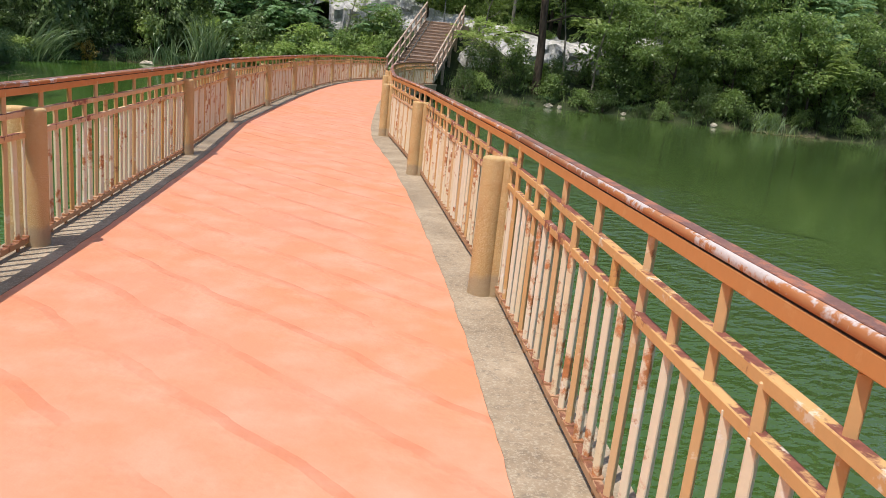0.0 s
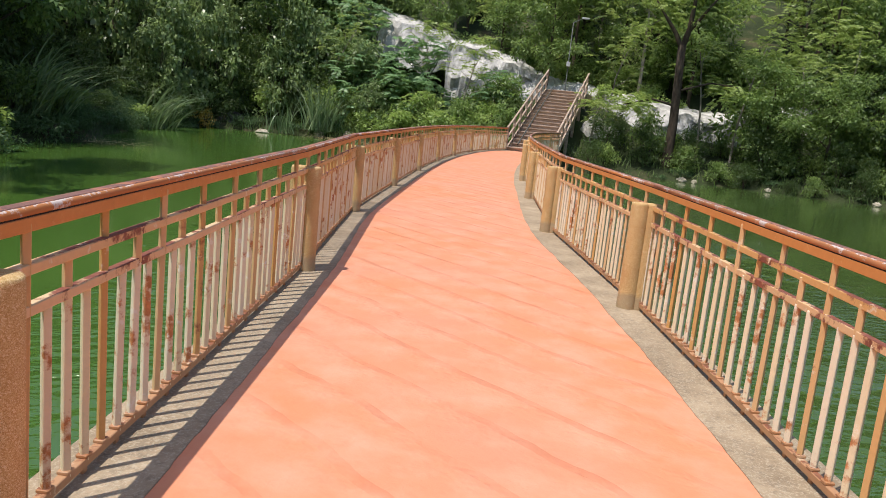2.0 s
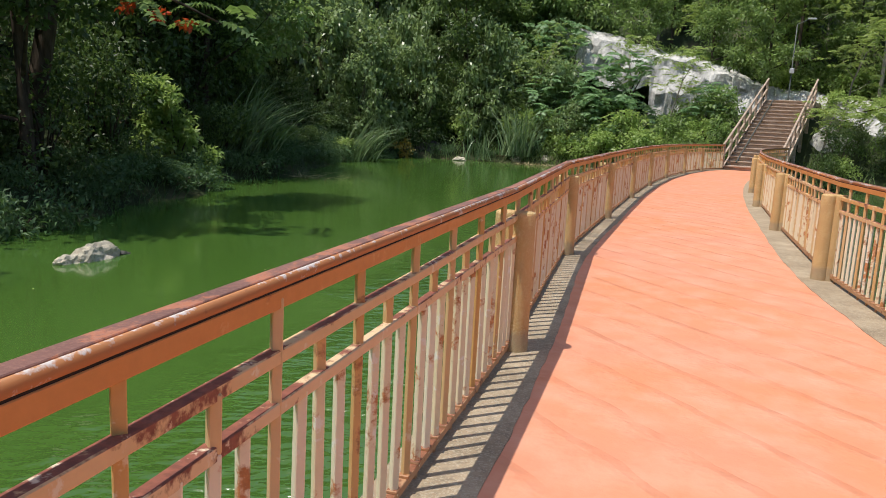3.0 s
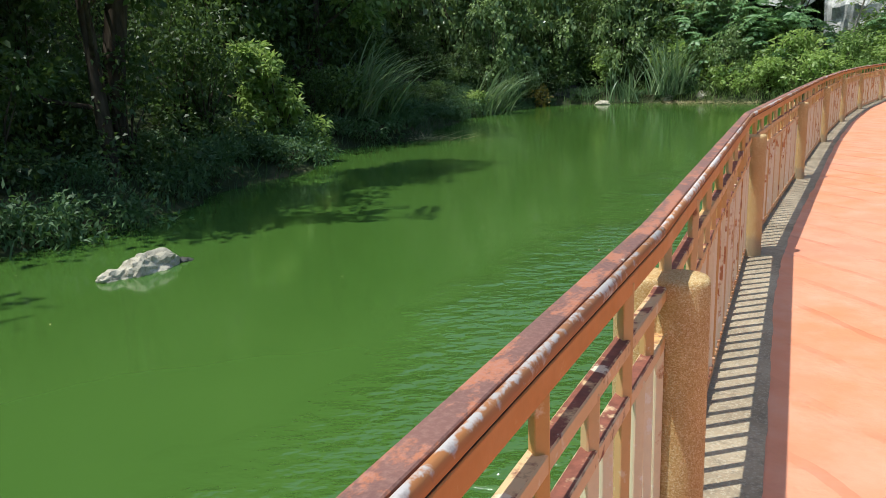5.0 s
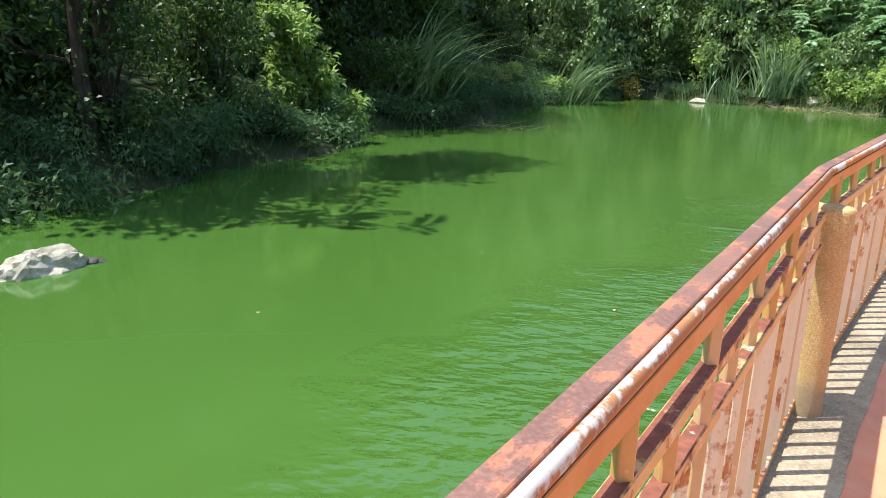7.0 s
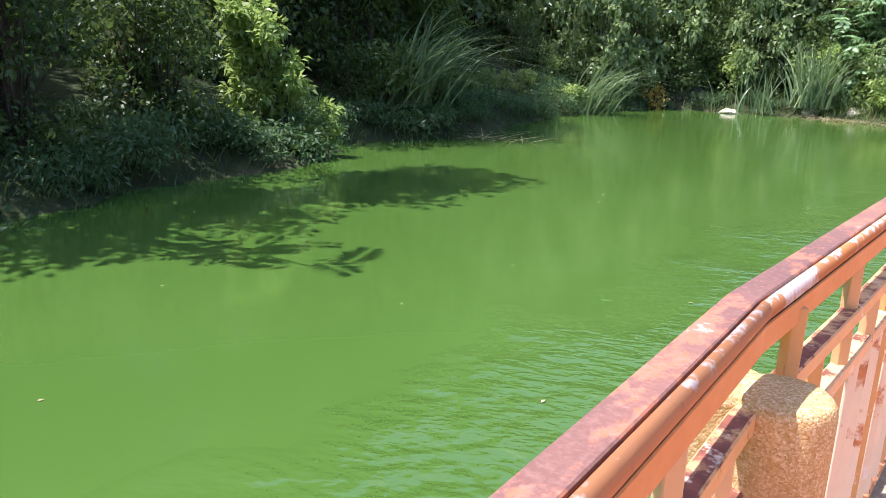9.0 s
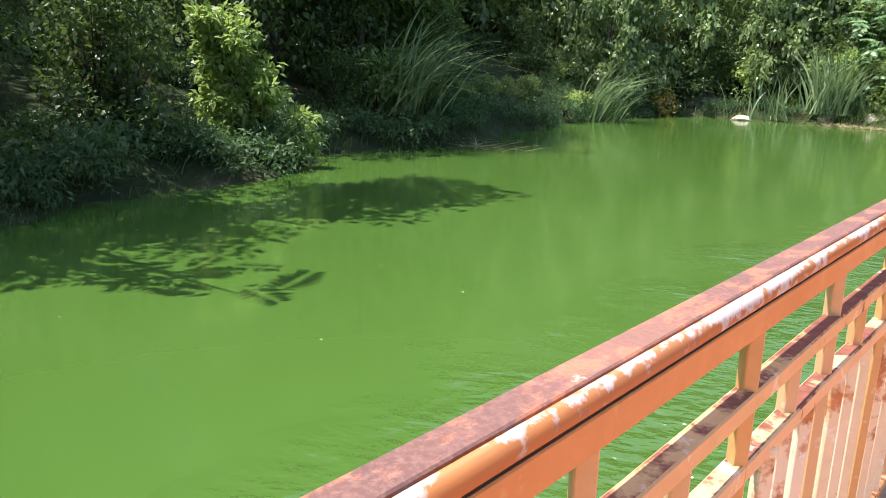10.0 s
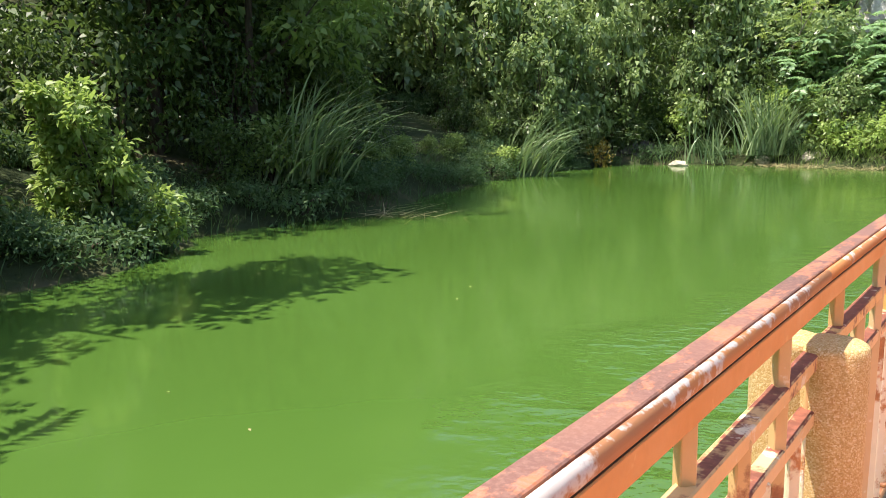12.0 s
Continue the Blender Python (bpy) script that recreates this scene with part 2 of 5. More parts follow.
def make_water():
    m = Mat("algae_green_water", 0.9, spec=0.0)
    m.p.inputs["IOR"].default_value = 1.333
    a = m.noise(0.12, 3, 0.5)
    b = m.noise(0.55, 4, 0.55, stretch=(1, 0.5, 1), shift=5)
    c = m.ramp(a, [(0.3, (0.055, 0.124, 0.020)), (0.7, (0.068, 0.141, 0.025))])
    c = m.mix(m.math("MULTIPLY", m.band(b, 0.5, 0.75), 0.25), c, (0.078, 0.162, 0.029))
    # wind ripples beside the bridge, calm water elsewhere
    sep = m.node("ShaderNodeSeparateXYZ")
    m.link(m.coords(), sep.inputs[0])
    # duller east of the bridge: mirrored trees painted into the body colour
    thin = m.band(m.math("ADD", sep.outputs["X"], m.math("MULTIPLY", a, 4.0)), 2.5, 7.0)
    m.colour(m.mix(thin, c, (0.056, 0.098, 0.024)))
    wob = m.math("MULTIPLY", m.noise(0.5, 3, 0.55, shift=3), 3.2)
    near = m.band(m.math("ADD", sep.outputs["X"], wob), -2.4, -0.6)
    far = m.band(m.math("ADD", sep.outputs["X"], wob), 9.5, 6.0)
    paws = m.math("MULTIPLY", m.math("MULTIPLY", near, far), m.band(m.noise(0.40, 3, 0.6, shift=11.3), 0.30, 0.55))
    paws = m.math("MULTIPLY", paws, m.math("ADD", m.math("MULTIPLY", m.band(sep.outputs["Y"], 24.0, 15.0), 0.65), 0.35))
    # crests lie across the wind, each about a hand to a forearm long
    along = m.math("ADD", m.math("MULTIPLY", sep.outputs["X"], -0.42), m.math("MULTIPLY", sep.outputs["Y"], 0.91))
    across = m.math("ADD", m.math("MULTIPLY", sep.outputs["X"], 0.91), m.math("MULTIPLY", sep.outputs["Y"], 0.42))
    crest = m.node("ShaderNodeCombineXYZ")
    m.link(m.math("MULTIPLY", along, 1.7), crest.inputs[0])
    m.link(across, crest.inputs[1])
    wide = m.noise(4.2, 2, 0.45, where=crest.outputs[0])
    fine = m.noise(9.0, 2, 0.5, where=crest.outputs[0], shift=6.0)
    ripple = m.math("ADD", m.math("MULTIPLY", wide, 1.0), m.math("MULTIPLY", fine, 0.30))
    slow = m.noise(0.9, 2, 0.5, stretch=(1, 1.4, 1))
    h = m.math("ADD", m.math("MULTIPLY", ripple, paws), m.math("MULTIPLY", slow, 0.018))
    m.bump(h, 1.0, 0.14)
    # the ripples shape the mirror of the surface, not the clouded body of the water
    sheen = m.p.inputs["Normal"].links[0]
    bumped = sheen.from_socket
    m.t.links.remove(sheen)
    m.link(bumped, m.p.inputs["Coat Normal"])
    m.p.inputs["Coat Weight"].default_value = 1.0
    m.p.inputs["Coat IOR"].default_value = 1.58
    m.p.inputs["Coat Roughness"].default_value = 0.11
    return m.m


def make_wood():
    m = Mat("brown_weathered_step", 0.85, spec=0.25)
    a = m.noise(6, 5, 0.6, stretch=(0.3, 2, 2))
    c = m.ramp(a, [(0.3, (0.30, 0.215, 0.155)), (0.55, (0.46, 0.355, 0.265)), (0.75, (0.62, 0.51, 0.41))])
    c = m.mix(m.math("MULTIPLY", m.own_random(), 0.35), c, (0.30, 0.22, 0.17))
    m.colour(c)
    m.bump(a, 0.5, 0.01)
    return m.m


OCHRE, MAROON, CREAM = (0.56, 0.235, 0.06), (0.15, 0.055, 0.035), (0.66, 0.52, 0.36)
DECK, KERB, PEBBLE, CAP, NOSING = make_deck(), make_kerb(), make_pebble(), make_cap(), make_nosing()
FASCIA = make_paint("ochre_fascia_paint", (0.64, 0.27, 0.075), (0.30, 0.11, 0.05), (0.66, 0.33, 0.12), 0.15, False)
RAIL = make_paint("ochre_rail_paint", (0.70, 0.42, 0.16), (0.19, 0.065, 0.040), (0.76, 0.64, 0.46), 0.68, True, 4.0)
BAR = make_paint("faded_cream_bar_paint", (0.80, 0.68, 0.44), (0.40, 0.17, 0.065), (0.84, 0.79, 0.68), 0.80, False, 9.0)
FOOT = make_paint("rusty_foot_rail_paint", (0.42, 0.19, 0.075), (0.20, 0.08, 0.04), (0.60, 0.42, 0.26), 0.62, True, 17.0)
TALL = make_paint("ochre_tall_bar_paint", (0.64, 0.36, 0.12), (0.26, 0.11, 0.05), (0.74, 0.60, 0.40), 0.5, False, 13.0)
SEAM_SHADE = Mat("dark_seam", 0.9).colour((0.02, 0.014, 0.01)).m
# part of the bank's shade is painted into this darker leaf colour
LEAF_SHADE_TINTED = make_leaf("dark_broad_leaves", (0.028, 0.062, 0.018), (0.115, 0.185, 0.052), (0.20, 0.32, 0.06), 0.34, 0.45)
# wide low-to-high range puts lit and shadowed leaves into the colour
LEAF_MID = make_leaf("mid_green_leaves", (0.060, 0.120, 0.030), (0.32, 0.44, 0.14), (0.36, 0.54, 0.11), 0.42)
LEAF_LIGHT = make_leaf("light_feathery_leaves", (0.15, 0.23, 0.05), (0.44, 0.54, 0.16), (0.46, 0.60, 0.13), 0.46)
# yellow-green leaves, lightened further to carry sunlight in the colour
LEAF_SUN_TINTED = make_leaf("sun_tinted_yellow_green_leaves", (0.15, 0.27, 0.05), (0.42, 0.54, 0.17), (0.48, 0.64, 0.14), 0.42)
LEAF_GREY = make_leaf("grey_green_leaves", (0.13, 0.26, 0.10), (0.33, 0.50, 0.24), (0.35, 0.54, 0.17), 0.42)
LEAF_HERB = make_leaf("blue_green_herbs", (0.050, 0.110, 0.040), (0.11, 0.20, 0.075), (0.18, 0.30, 0.07), 0.3, 0.6)
LEAF_YELLOW = make_leaf("yellowed_leaves", (0.36, 0.25, 0.04), (0.50, 0.38, 0.07), (0.5, 0.4, 0.06), 0.3)
# vine tones spread likewise, with sun and shade painted leaf by leaf
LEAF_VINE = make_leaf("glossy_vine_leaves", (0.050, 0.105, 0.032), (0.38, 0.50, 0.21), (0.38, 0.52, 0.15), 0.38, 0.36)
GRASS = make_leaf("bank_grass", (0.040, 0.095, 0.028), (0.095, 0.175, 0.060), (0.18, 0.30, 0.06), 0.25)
REED = make_leaf("reed_blades", (0.10, 0.18, 0.07), (0.36, 0.46, 0.25), (0.28, 0.40, 0.13), 0.22, 0.32)
# lighter copy of the bank grass with sunshine painted into its colour
GRASS_SUN_TINTED = make_leaf("sun_tinted_bank_grass", (0.12, 0.21, 0.05), (0.30, 0.40, 0.13), (0.36, 0.50, 0.12), 0.3)
STRAW = make_leaf("dry_straw", (0.34, 0.28, 0.13), (0.55, 0.47, 0.26), (0.4, 0.34, 0.15), 0.15, 0.6)
PETAL = make_leaf("red_petals", (0.50, 0.045, 0.015), (0.75, 0.13, 0.03), (0.8, 0.15, 0.03), 0.3)
BARK, BARK_PALE = make_bark("dark_bark", (0.035, 0.026, 0.018), (0.11, 0.085, 0.06)), make_bark("pale_bark", (0.20, 0.17, 0.13), (0.42, 0.38, 0.31))
LIMESTONE = make_rock("pale_limestone", (0.32, 0.31, 0.28), (0.70, 0.68, 0.63), 1.1)
BOULDER = make_rock("grey_boulder", (0.30, 0.27, 0.20), (0.62, 0.56, 0.43), 4.0)
DARK_ROCK = make_rock("dark_bank_rock", (0.05, 0.05, 0.045), (0.16, 0.15, 0.13), 1.5)
GROUND, WATER, WOOD = make_ground(), make_water(), make_wood()
LAMP_PAINT = Mat("white_lamp_enamel", 0.4).colour((0.5, 0.51, 0.51)).m
LAMP_METAL = Mat("grey_lamp_pole", 0.6, 0.3).colour((0.10, 0.11, 0.10)).m


# ---- building helpers ----
def mesh_of(name, verts, faces, smooth=False):
    me = bpy.data.meshes.new(name)
    me.from_pydata([tuple(map(float, v)) for v in verts], [], [tuple(int(i) for i in f) for f in faces])
    if smooth:
        me.shade_smooth()
    me.update()
    return me


def part(name, me, material, parent=None, label="", m=None):
    """Links a mesh as one object under a thing or a part; m is its pose there."""
    if isinstance(me, bmesh.types.BMesh):
        bm, me = me, bpy.data.meshes.new(name)
        bm.to_mesh(me)
        bm.free()
    if not me.materials:
        me.materials.append(material)
    ob = new(name, me)
    if parent:
        ob.parent = parent
    if m is not None:
        ob.matrix_basis = m
    return tagged(ob, label)


def thing(name, label, category, m=None, group="", kind=""):
    ob = new(name)
    ob.empty_display_size = 0.1
    if m is not None:
        ob.matrix_basis = m
    return tagged(ob, label, category, group, kind)


def box(sx, sy, sz, bevel=0.004, at=(0, 0, 0)):
    bm = bmesh.new()
    bmesh.ops.create_cube(bm, size=1.0, matrix=Matrix.Translation(at) @ Matrix.Diagonal((sx, sy, sz, 1)))
    if bevel:
        bmesh.ops.bevel(bm, geom=bm.edges[:], offset=bevel, segments=1, affect="EDGES")
    return bm


def box_mesh(name, *args, **kw):
    bm, me = box(*args, **kw), bpy.data.meshes.new(name)
    bm.to_mesh(me)
    bm.free()
    return me


def tubes(limbs, sides=8):
    """One skin of tapered tubes; a limb is a list of (point, radius)."""
    verts, faces = [], []
    for limb in limbs:
        first = len(verts)
        for k, (p, r) in enumerate(limb):
            p = Vector(p)
            a, b = Vector(limb[max(k - 1, 0)][0]), Vector(limb[min(k + 1, len(limb) - 1)][0])
            d = (b - a).normalized()
            u = d.orthogonal().normalized() if abs(d.z) < 0.98 else Vector((1, 0, 0))
            u = (u - d * u.dot(d)).normalized()
            w = d.cross(u)
            for s in range(sides):
                q = 2 * math.pi * s / sides
                verts.append(p + (u * math.cos(q) + w * math.sin(q)) * r)
        for k in range(len(limb) - 1):
            for s in range(sides):
                i, j = first + k * sides + s, first + k * sides + (s + 1) % sides
                faces.append((i, j, j + sides, i + sides))
        faces.append(tuple(range(first + (len(limb) - 1) * sides, first + len(limb) * sides)))
    return verts, faces


# ---- plan ----
LEFT = [(-0.74, -8.0), (-0.78, -4.0), (-0.86, 0.0), (-0.884, 3.95), (-1.037, 7.97), (-1.321, 11.76), (-1.310, 15.60), (-1.27, 19.65), (-1.14, 23.6), (-0.88, 27.45), (-0.42, 31.1), (0.16, 34.2), (1.00, 36.6)]
RIGHT = [(2.20, -8.3), (2.17, -4.3), (2.085, -0.35), (1.99, 3.65), (1.69, 8.1), (1.295, 11.9), (1.25, 15.95), (1.27, 19.9), (1.42, 23.8), (1.70, 27.6), (2.15, 31.2), (2.75, 34.4), (3.35, 36.6)]
SHORE = [(-9.0, -40), (-10.4, -20), (-10.2, -6), (-9.7, 4), (-9.9, 11.6), (-10.35, 14.3), (-11.0, 16.2), (-11.4, 19.3), (-12.3, 20.9), (-13.3, 22.2), (-13.3, 24.0), (-12.6, 26.2), (-14.0, 29.5), (-15.0, 34.0), (-15.6, 38.4),
         (-15.2, 43.0), (-12.0, 44.2), (-7.8, 44.0), (-4.8, 43.2), (-1.6, 41.6), (0.6, 38.6), (4.6, 38.4), (7.6, 39.6), (11.6, 39.4), (14.6, 38.0), (18.2, 36.4), (21.5, 35.4), (28.0, 35.2), (38.0, 32.0), (44.0, 20.0), (42.0, 0.0), (34.0, -24.0), (12.0, -40.0)]
WATER_Z = -0.74


def shore_gap(px, py):
    """Signed distance to the shoreline: positive on land."""
    px, py = np.asarray(px, float), np.asarray(py, float)
    best = np.full(px.shape, 1e9)
    inside = np.zeros(px.shape, bool)
    n = len(SHORE)
    for i in range(n):
        (ax, ay), (bx, by) = SHORE[i], SHORE[(i + 1) % n]
        dx, dy = bx - ax, by - ay
        f = np.clip(((px - ax) * dx + (py - ay) * dy) / (dx * dx + dy * dy), 0, 1)
        best = np.minimum(best, np.hypot(px - ax - f * dx, py - ay - f * dy))
        if ay != by:
            crosses = (ay > py) != (by > py)
            inside ^= crosses & (px < (bx - ax) * (py - ay) / (by - ay) + ax)
    return np.where(inside, -best, best)


def land(px, py):
    """Height of the ground."""
    px, py = np.asarray(px, float), np.asarray(py, float)
    d = shore_gap(px, py)
    wave = 0.10 * np.sin(px * 1.3 + 0.7 * py) + 0.08 * np.sin(py * 1.9 - px * 0.6) + 0.3 * np.sin(px * 0.23 + 1) * np.sin(py * 0.19)
    up = np.clip(d, 0, 12) * 0.36 + np.clip(d - 12, 0, 45) * 0.55 + np.clip(d - 57, 0, 1000) * 0.03
    bank = WATER_Z - 0.05 + 0.28 * np.clip(d / 0.5, 0, 1) + up + wave * np.clip(d / 4, 0, 1)
    knoll = 0.7 * np.exp(-(((px - 3.4) / 5.0) ** 2) - ((py - 44.4) / 3.2) ** 2) * np.clip(d / 3, 0, 1)
    bank = bank + knoll + 3.5 * np.clip((d - 36) / 14, 0, 1) * np.sin(px * 0.45 + 1.3 * np.sin(py * 0.3)) * np.sin(py * 0.41 + 0.8 * np.sin(px * 0.23))
    bed = WATER_Z - 0.05 + np.clip(d, -6, 0) * 0.25
    return np.where(d > 0, bank, bed)


def at_land(x, y, lift=0.0):
    return float(land(x, y)) + lift


# ---- ground and water ----
def build_ground():
    axis = np.concatenate([-np.geomspace(620, 72, 12), np.arange(-60, 66, 1.0), np.geomspace(75, 620, 12)])
    ax, ay = axis, axis + 12
    gx, gy = np.meshgrid(ax, ay)
    gz = land(gx, gy)
    n = len(ax)
    verts = np.stack([gx.ravel(), gy.ravel(), gz.ravel()], 1)
    faces = [(r * n + c, r * n + c + 1, (r + 1) * n + c + 1, (r + 1) * n + c) for r in range(n - 1) for c in range(n - 1)]
    ob = part("ground", mesh_of("ground", verts, faces, True), GROUND)
    tagged(ob, "wooded hillside soil with leaf litter round the pond", "ground", kind="structure")
    poly = [(x + 0.0, y, WATER_Z) for x, y in SHORE]
    cx, cy = 8.0, 0.0
    ring = [(cx + (x - cx) * 1.06, cy + (y - cy) * 1.06, WATER_Z) for x, y, _ in poly]
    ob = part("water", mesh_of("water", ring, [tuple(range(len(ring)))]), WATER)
    tagged(ob, "still algae-green pond water with small wind ripples", "water", kind="structure")


build_ground()


# ---- the footbridge ----
def mitres(line):
    """At each vertex of a plan line the sideways vector (to the left of travel) that keeps offsets parallel."""
    out = []
    for k in range(len(line)):
        a, b, c = Vector(line[max(k - 1, 0)]), Vector(line[k]), Vector(line[min(k + 1, len(line) - 1)])
        d1 = (b - a).normalized() if k else (c - b).normalized()
        d2 = (c - b).normalized() if k < len(line) - 1 else d1
        n1, n2 = Vector((-d1.y, d1.x)), Vector((-d2.y, d2.x))
        m = (n1 + n2).normalized()
        out.append(m / max(m.dot(n1), 0.3))
    return out


def ribbon(line, off_a, off_b, z0, z1, uneven=0.0):
    """A closed band along a plan line between two sideways offsets and two heights; uneven wavers its first edge."""
    side = mitres(line)
    verts, faces = [], []
    for p, s in zip(line, side):
        edge = off_a + uneven * (noise.noise(Vector((p[0] * 2.0, p[1] * 2.3, off_a * 9))) + 0.6 * noise.noise(Vector((p[0] * 7.0, p[1] * 8.0, 3.0))))
        for off, z in ((edge, z1), (off_b, z1), (off_b, z0), (edge, z0)):
            verts.append((p[0] + s.x * off, p[1] + s.y * off, z))
    for k in range(len(line) - 1):
        for e in range(4):
            i, j = 4 * k + e, 4 * k + (e + 1) % 4
            faces.append((j, i, i + 4, j + 4))
    faces += [(0, 1, 2, 3), tuple(4 * (len(line) - 1) + e for e in (3, 2, 1, 0))]
    return verts, faces


def smooth_line(line, steps=6):
    """A rounder copy of a plan line."""
    out = []
    for k in range(len(line) - 1):
        p0, p1, p2, p3 = (Vector(line[max(0, min(len(line) - 1, k + d))]) for d in (-1, 0, 1, 2))
        for s in range(steps):
            t = s / steps
            out.append(tuple(0.5 * (2 * p1 + (p2 - p0) * t + (2 * p0 - 5 * p1 + 4 * p2 - p3) * t * t + (3 * p1 - p0 - 3 * p2 + p3) * t ** 3)))
    return out + [line[-1]]


def build_deck():
    lft, rgt = smooth_line(LEFT), smooth_line(RIGHT)
    ls, rs = mitres(lft), mitres(rgt)
    verts, faces = [], []
    across = 10
    for (lx, ly), (rx, ry), a, b in zip(lft, rgt, ls, rs):
        e0, e1 = Vector((lx, ly)) - a * 0.205, Vector((rx, ry)) + b * 0.24
        for k in range(across + 1):
            p = e0.lerp(e1, k / across)
            verts.append((p.x, p.y, 0.0))
    row = across + 1
    for r in range(len(lft) - 1):
        for k in range(across):
            i = r * row + k
            faces.append((i, i + 1, i + row + 1, i + row))
    deck = tagged(part("floor", mesh_of("floor", verts, faces), DECK), "orange-coated curved footbridge deck with wrinkled surface", "floor", kind="structure")
    # slab below the coating
    verts, faces = [], []
    for (lx, ly), (rx, ry), a, b in zip(lft, rgt, ls, rs):
        e0, e1 = Vector((lx, ly)) + a * 0.13, Vector((rx, ry)) - b * 0.12
        verts += [(e0.x, e0.y, -0.10), (e1.x, e1.y, -0.10), (e1.x, e1.y, -0.34), (e0.x, e0.y, -0.34)]
    for k in range(len(lft) - 1):
        for e in range(4):
            i, j = 4 * k + e, 4 * k + (e + 1) % 4
            faces.append((j, i, i + 4, j + 4))
    faces += [(0, 1, 2, 3), tuple(len(verts) - 4 + e for e in (3, 2, 1, 0))]
    tagged(part("trim", mesh_of("trim", verts, faces), KERB), "grey concrete slab edge of the footbridge", "bridge slab", kind="structure")
    for line, a, b in ((smooth_line(LEFT, 60), -0.25, 0.15), (smooth_line(RIGHT, 60), 0.285, -0.14)):
        v, f = ribbon(line, a, b, -0.11, 0.005, 0.014)
        tagged(part("kerb", mesh_of("kerb", v, f), KERB), "pale weathered concrete kerb strip along the railing", "kerb", kind="structure")
    for k in (1, 3, 5, 7, 9, 11):
        mid = (Vector(LEFT[k]) + Vector(RIGHT[k])) / 2
        v, f = tubes([[((mid.x + s, mid.y, -2.4), 0.20), ((mid.x + s, mid.y, -0.33), 0.20)] for s in (-0.8, 0.8)], 12)
        tagged(part("bridge_pier", mesh_of("bridge_pier", v, f, True), KERB), "round concrete pier carrying the footbridge", "pier", group="piers under the bridge", kind="structure")


build_deck()

# handrail outline across its width: (offset towards the deck, height), by piece
CAP_RING = [(-0.0390, 0.972), (-0.0390, 0.997), (-0.0365, 1.000), (0.001, 1.000), (0.003, 0.998), (0.003, 0.972)]
NOSE_RING = [(0.0055, 0.974), (0.0055, 0.994), (0.007, 0.998), (0.011, 0.9995), (0.016, 0.998), (0.020, 0.993), (0.0215, 0.986), (0.0205, 0.978), (0.018, 0.974)]
FACE_RING = [(-0.034, 0.926), (-0.034, 0.968), (0.0165, 0.968), (0.018, 0.966), (0.018, 0.928), (0.0165, 0.926)]
SEAM_RING = [(-0.030, 0.964), (-0.030, 0.978), (0.0155, 0.978), (0.0155, 0.964)]
RAIL_RING = [(-0.017, -0.014), (-0.017, 0.014), (-0.014, 0.017), (0.014, 0.017), (0.017, 0.014), (0.017, -0.014), (0.014, -0.017), (-0.014, -0.017)]
A_Z, B_Z, FOOT_Z = 0.815, 0.691, 0.050


def run(ring, p, q, sp, sq, base, inward, lift=0.0, jitter=0.0, rng=None, rise=(0.0, 0.0)):
    """A prism with the outline ring from p to q, its ends cut along the mitres."""
    verts = []
    steps = 5 if jitter else 1
    for k in range(steps + 1):
        t = k / steps
        c = Vector(p).lerp(Vector(q), t)
        s = sp.lerp(sq, t)
        dz = 0.0 if not jitter or k in (0, steps) else rng.uniform(-jitter, jitter)
        dx = 0.0 if not jitter or k in (0, steps) else rng.uniform(-jitter, jitter)
        for off, z in ring:
            w = s * (inward * off + dx)
            verts.append((c.x + w.x - base[0], c.y + w.y - base[1], z + lift + rise[0] * (1 - t) + rise[1] * t + dz))
    n = len(ring)
    faces = [(k * n + e, k * n + (e + 1) % n, (k + 1) * n + (e + 1) % n, (k + 1) * n + e) for k in range(steps) for e in range(n)]
    faces += [tuple(range(n))[::-1], tuple(steps * n + e for e in range(n))]
    return verts, faces


BAR_MESH = box_mesh("baluster", 0.027, 0.027, B_Z - FOOT_Z, bevel=0.003, at=(0, 0, (B_Z + FOOT_Z) / 2))
TALL_MESH = box_mesh("tall_bar", 0.0248, 0.0248, 0.95 - FOOT_Z, bevel=0.002, at=(0, 0, (0.95 + FOOT_Z) / 2))
SHORT_MESH = box_mesh("short_bar", 0.0265, 0.0265, A_Z - B_Z, bevel=0.003, at=(0, 0, (A_Z + B_Z) / 2))
FOOT_MESH = box_mesh("foot", 0.030, 0.012, FOOT_Z + 0.10, bevel=0.002, at=(0, 0, (FOOT_Z - 0.10) / 2))
COLLAR_MESH = box_mesh("collar", 0.042, 0.042, 0.014, bevel=0.003, at=(0, 0, FOOT_Z + 0.022))


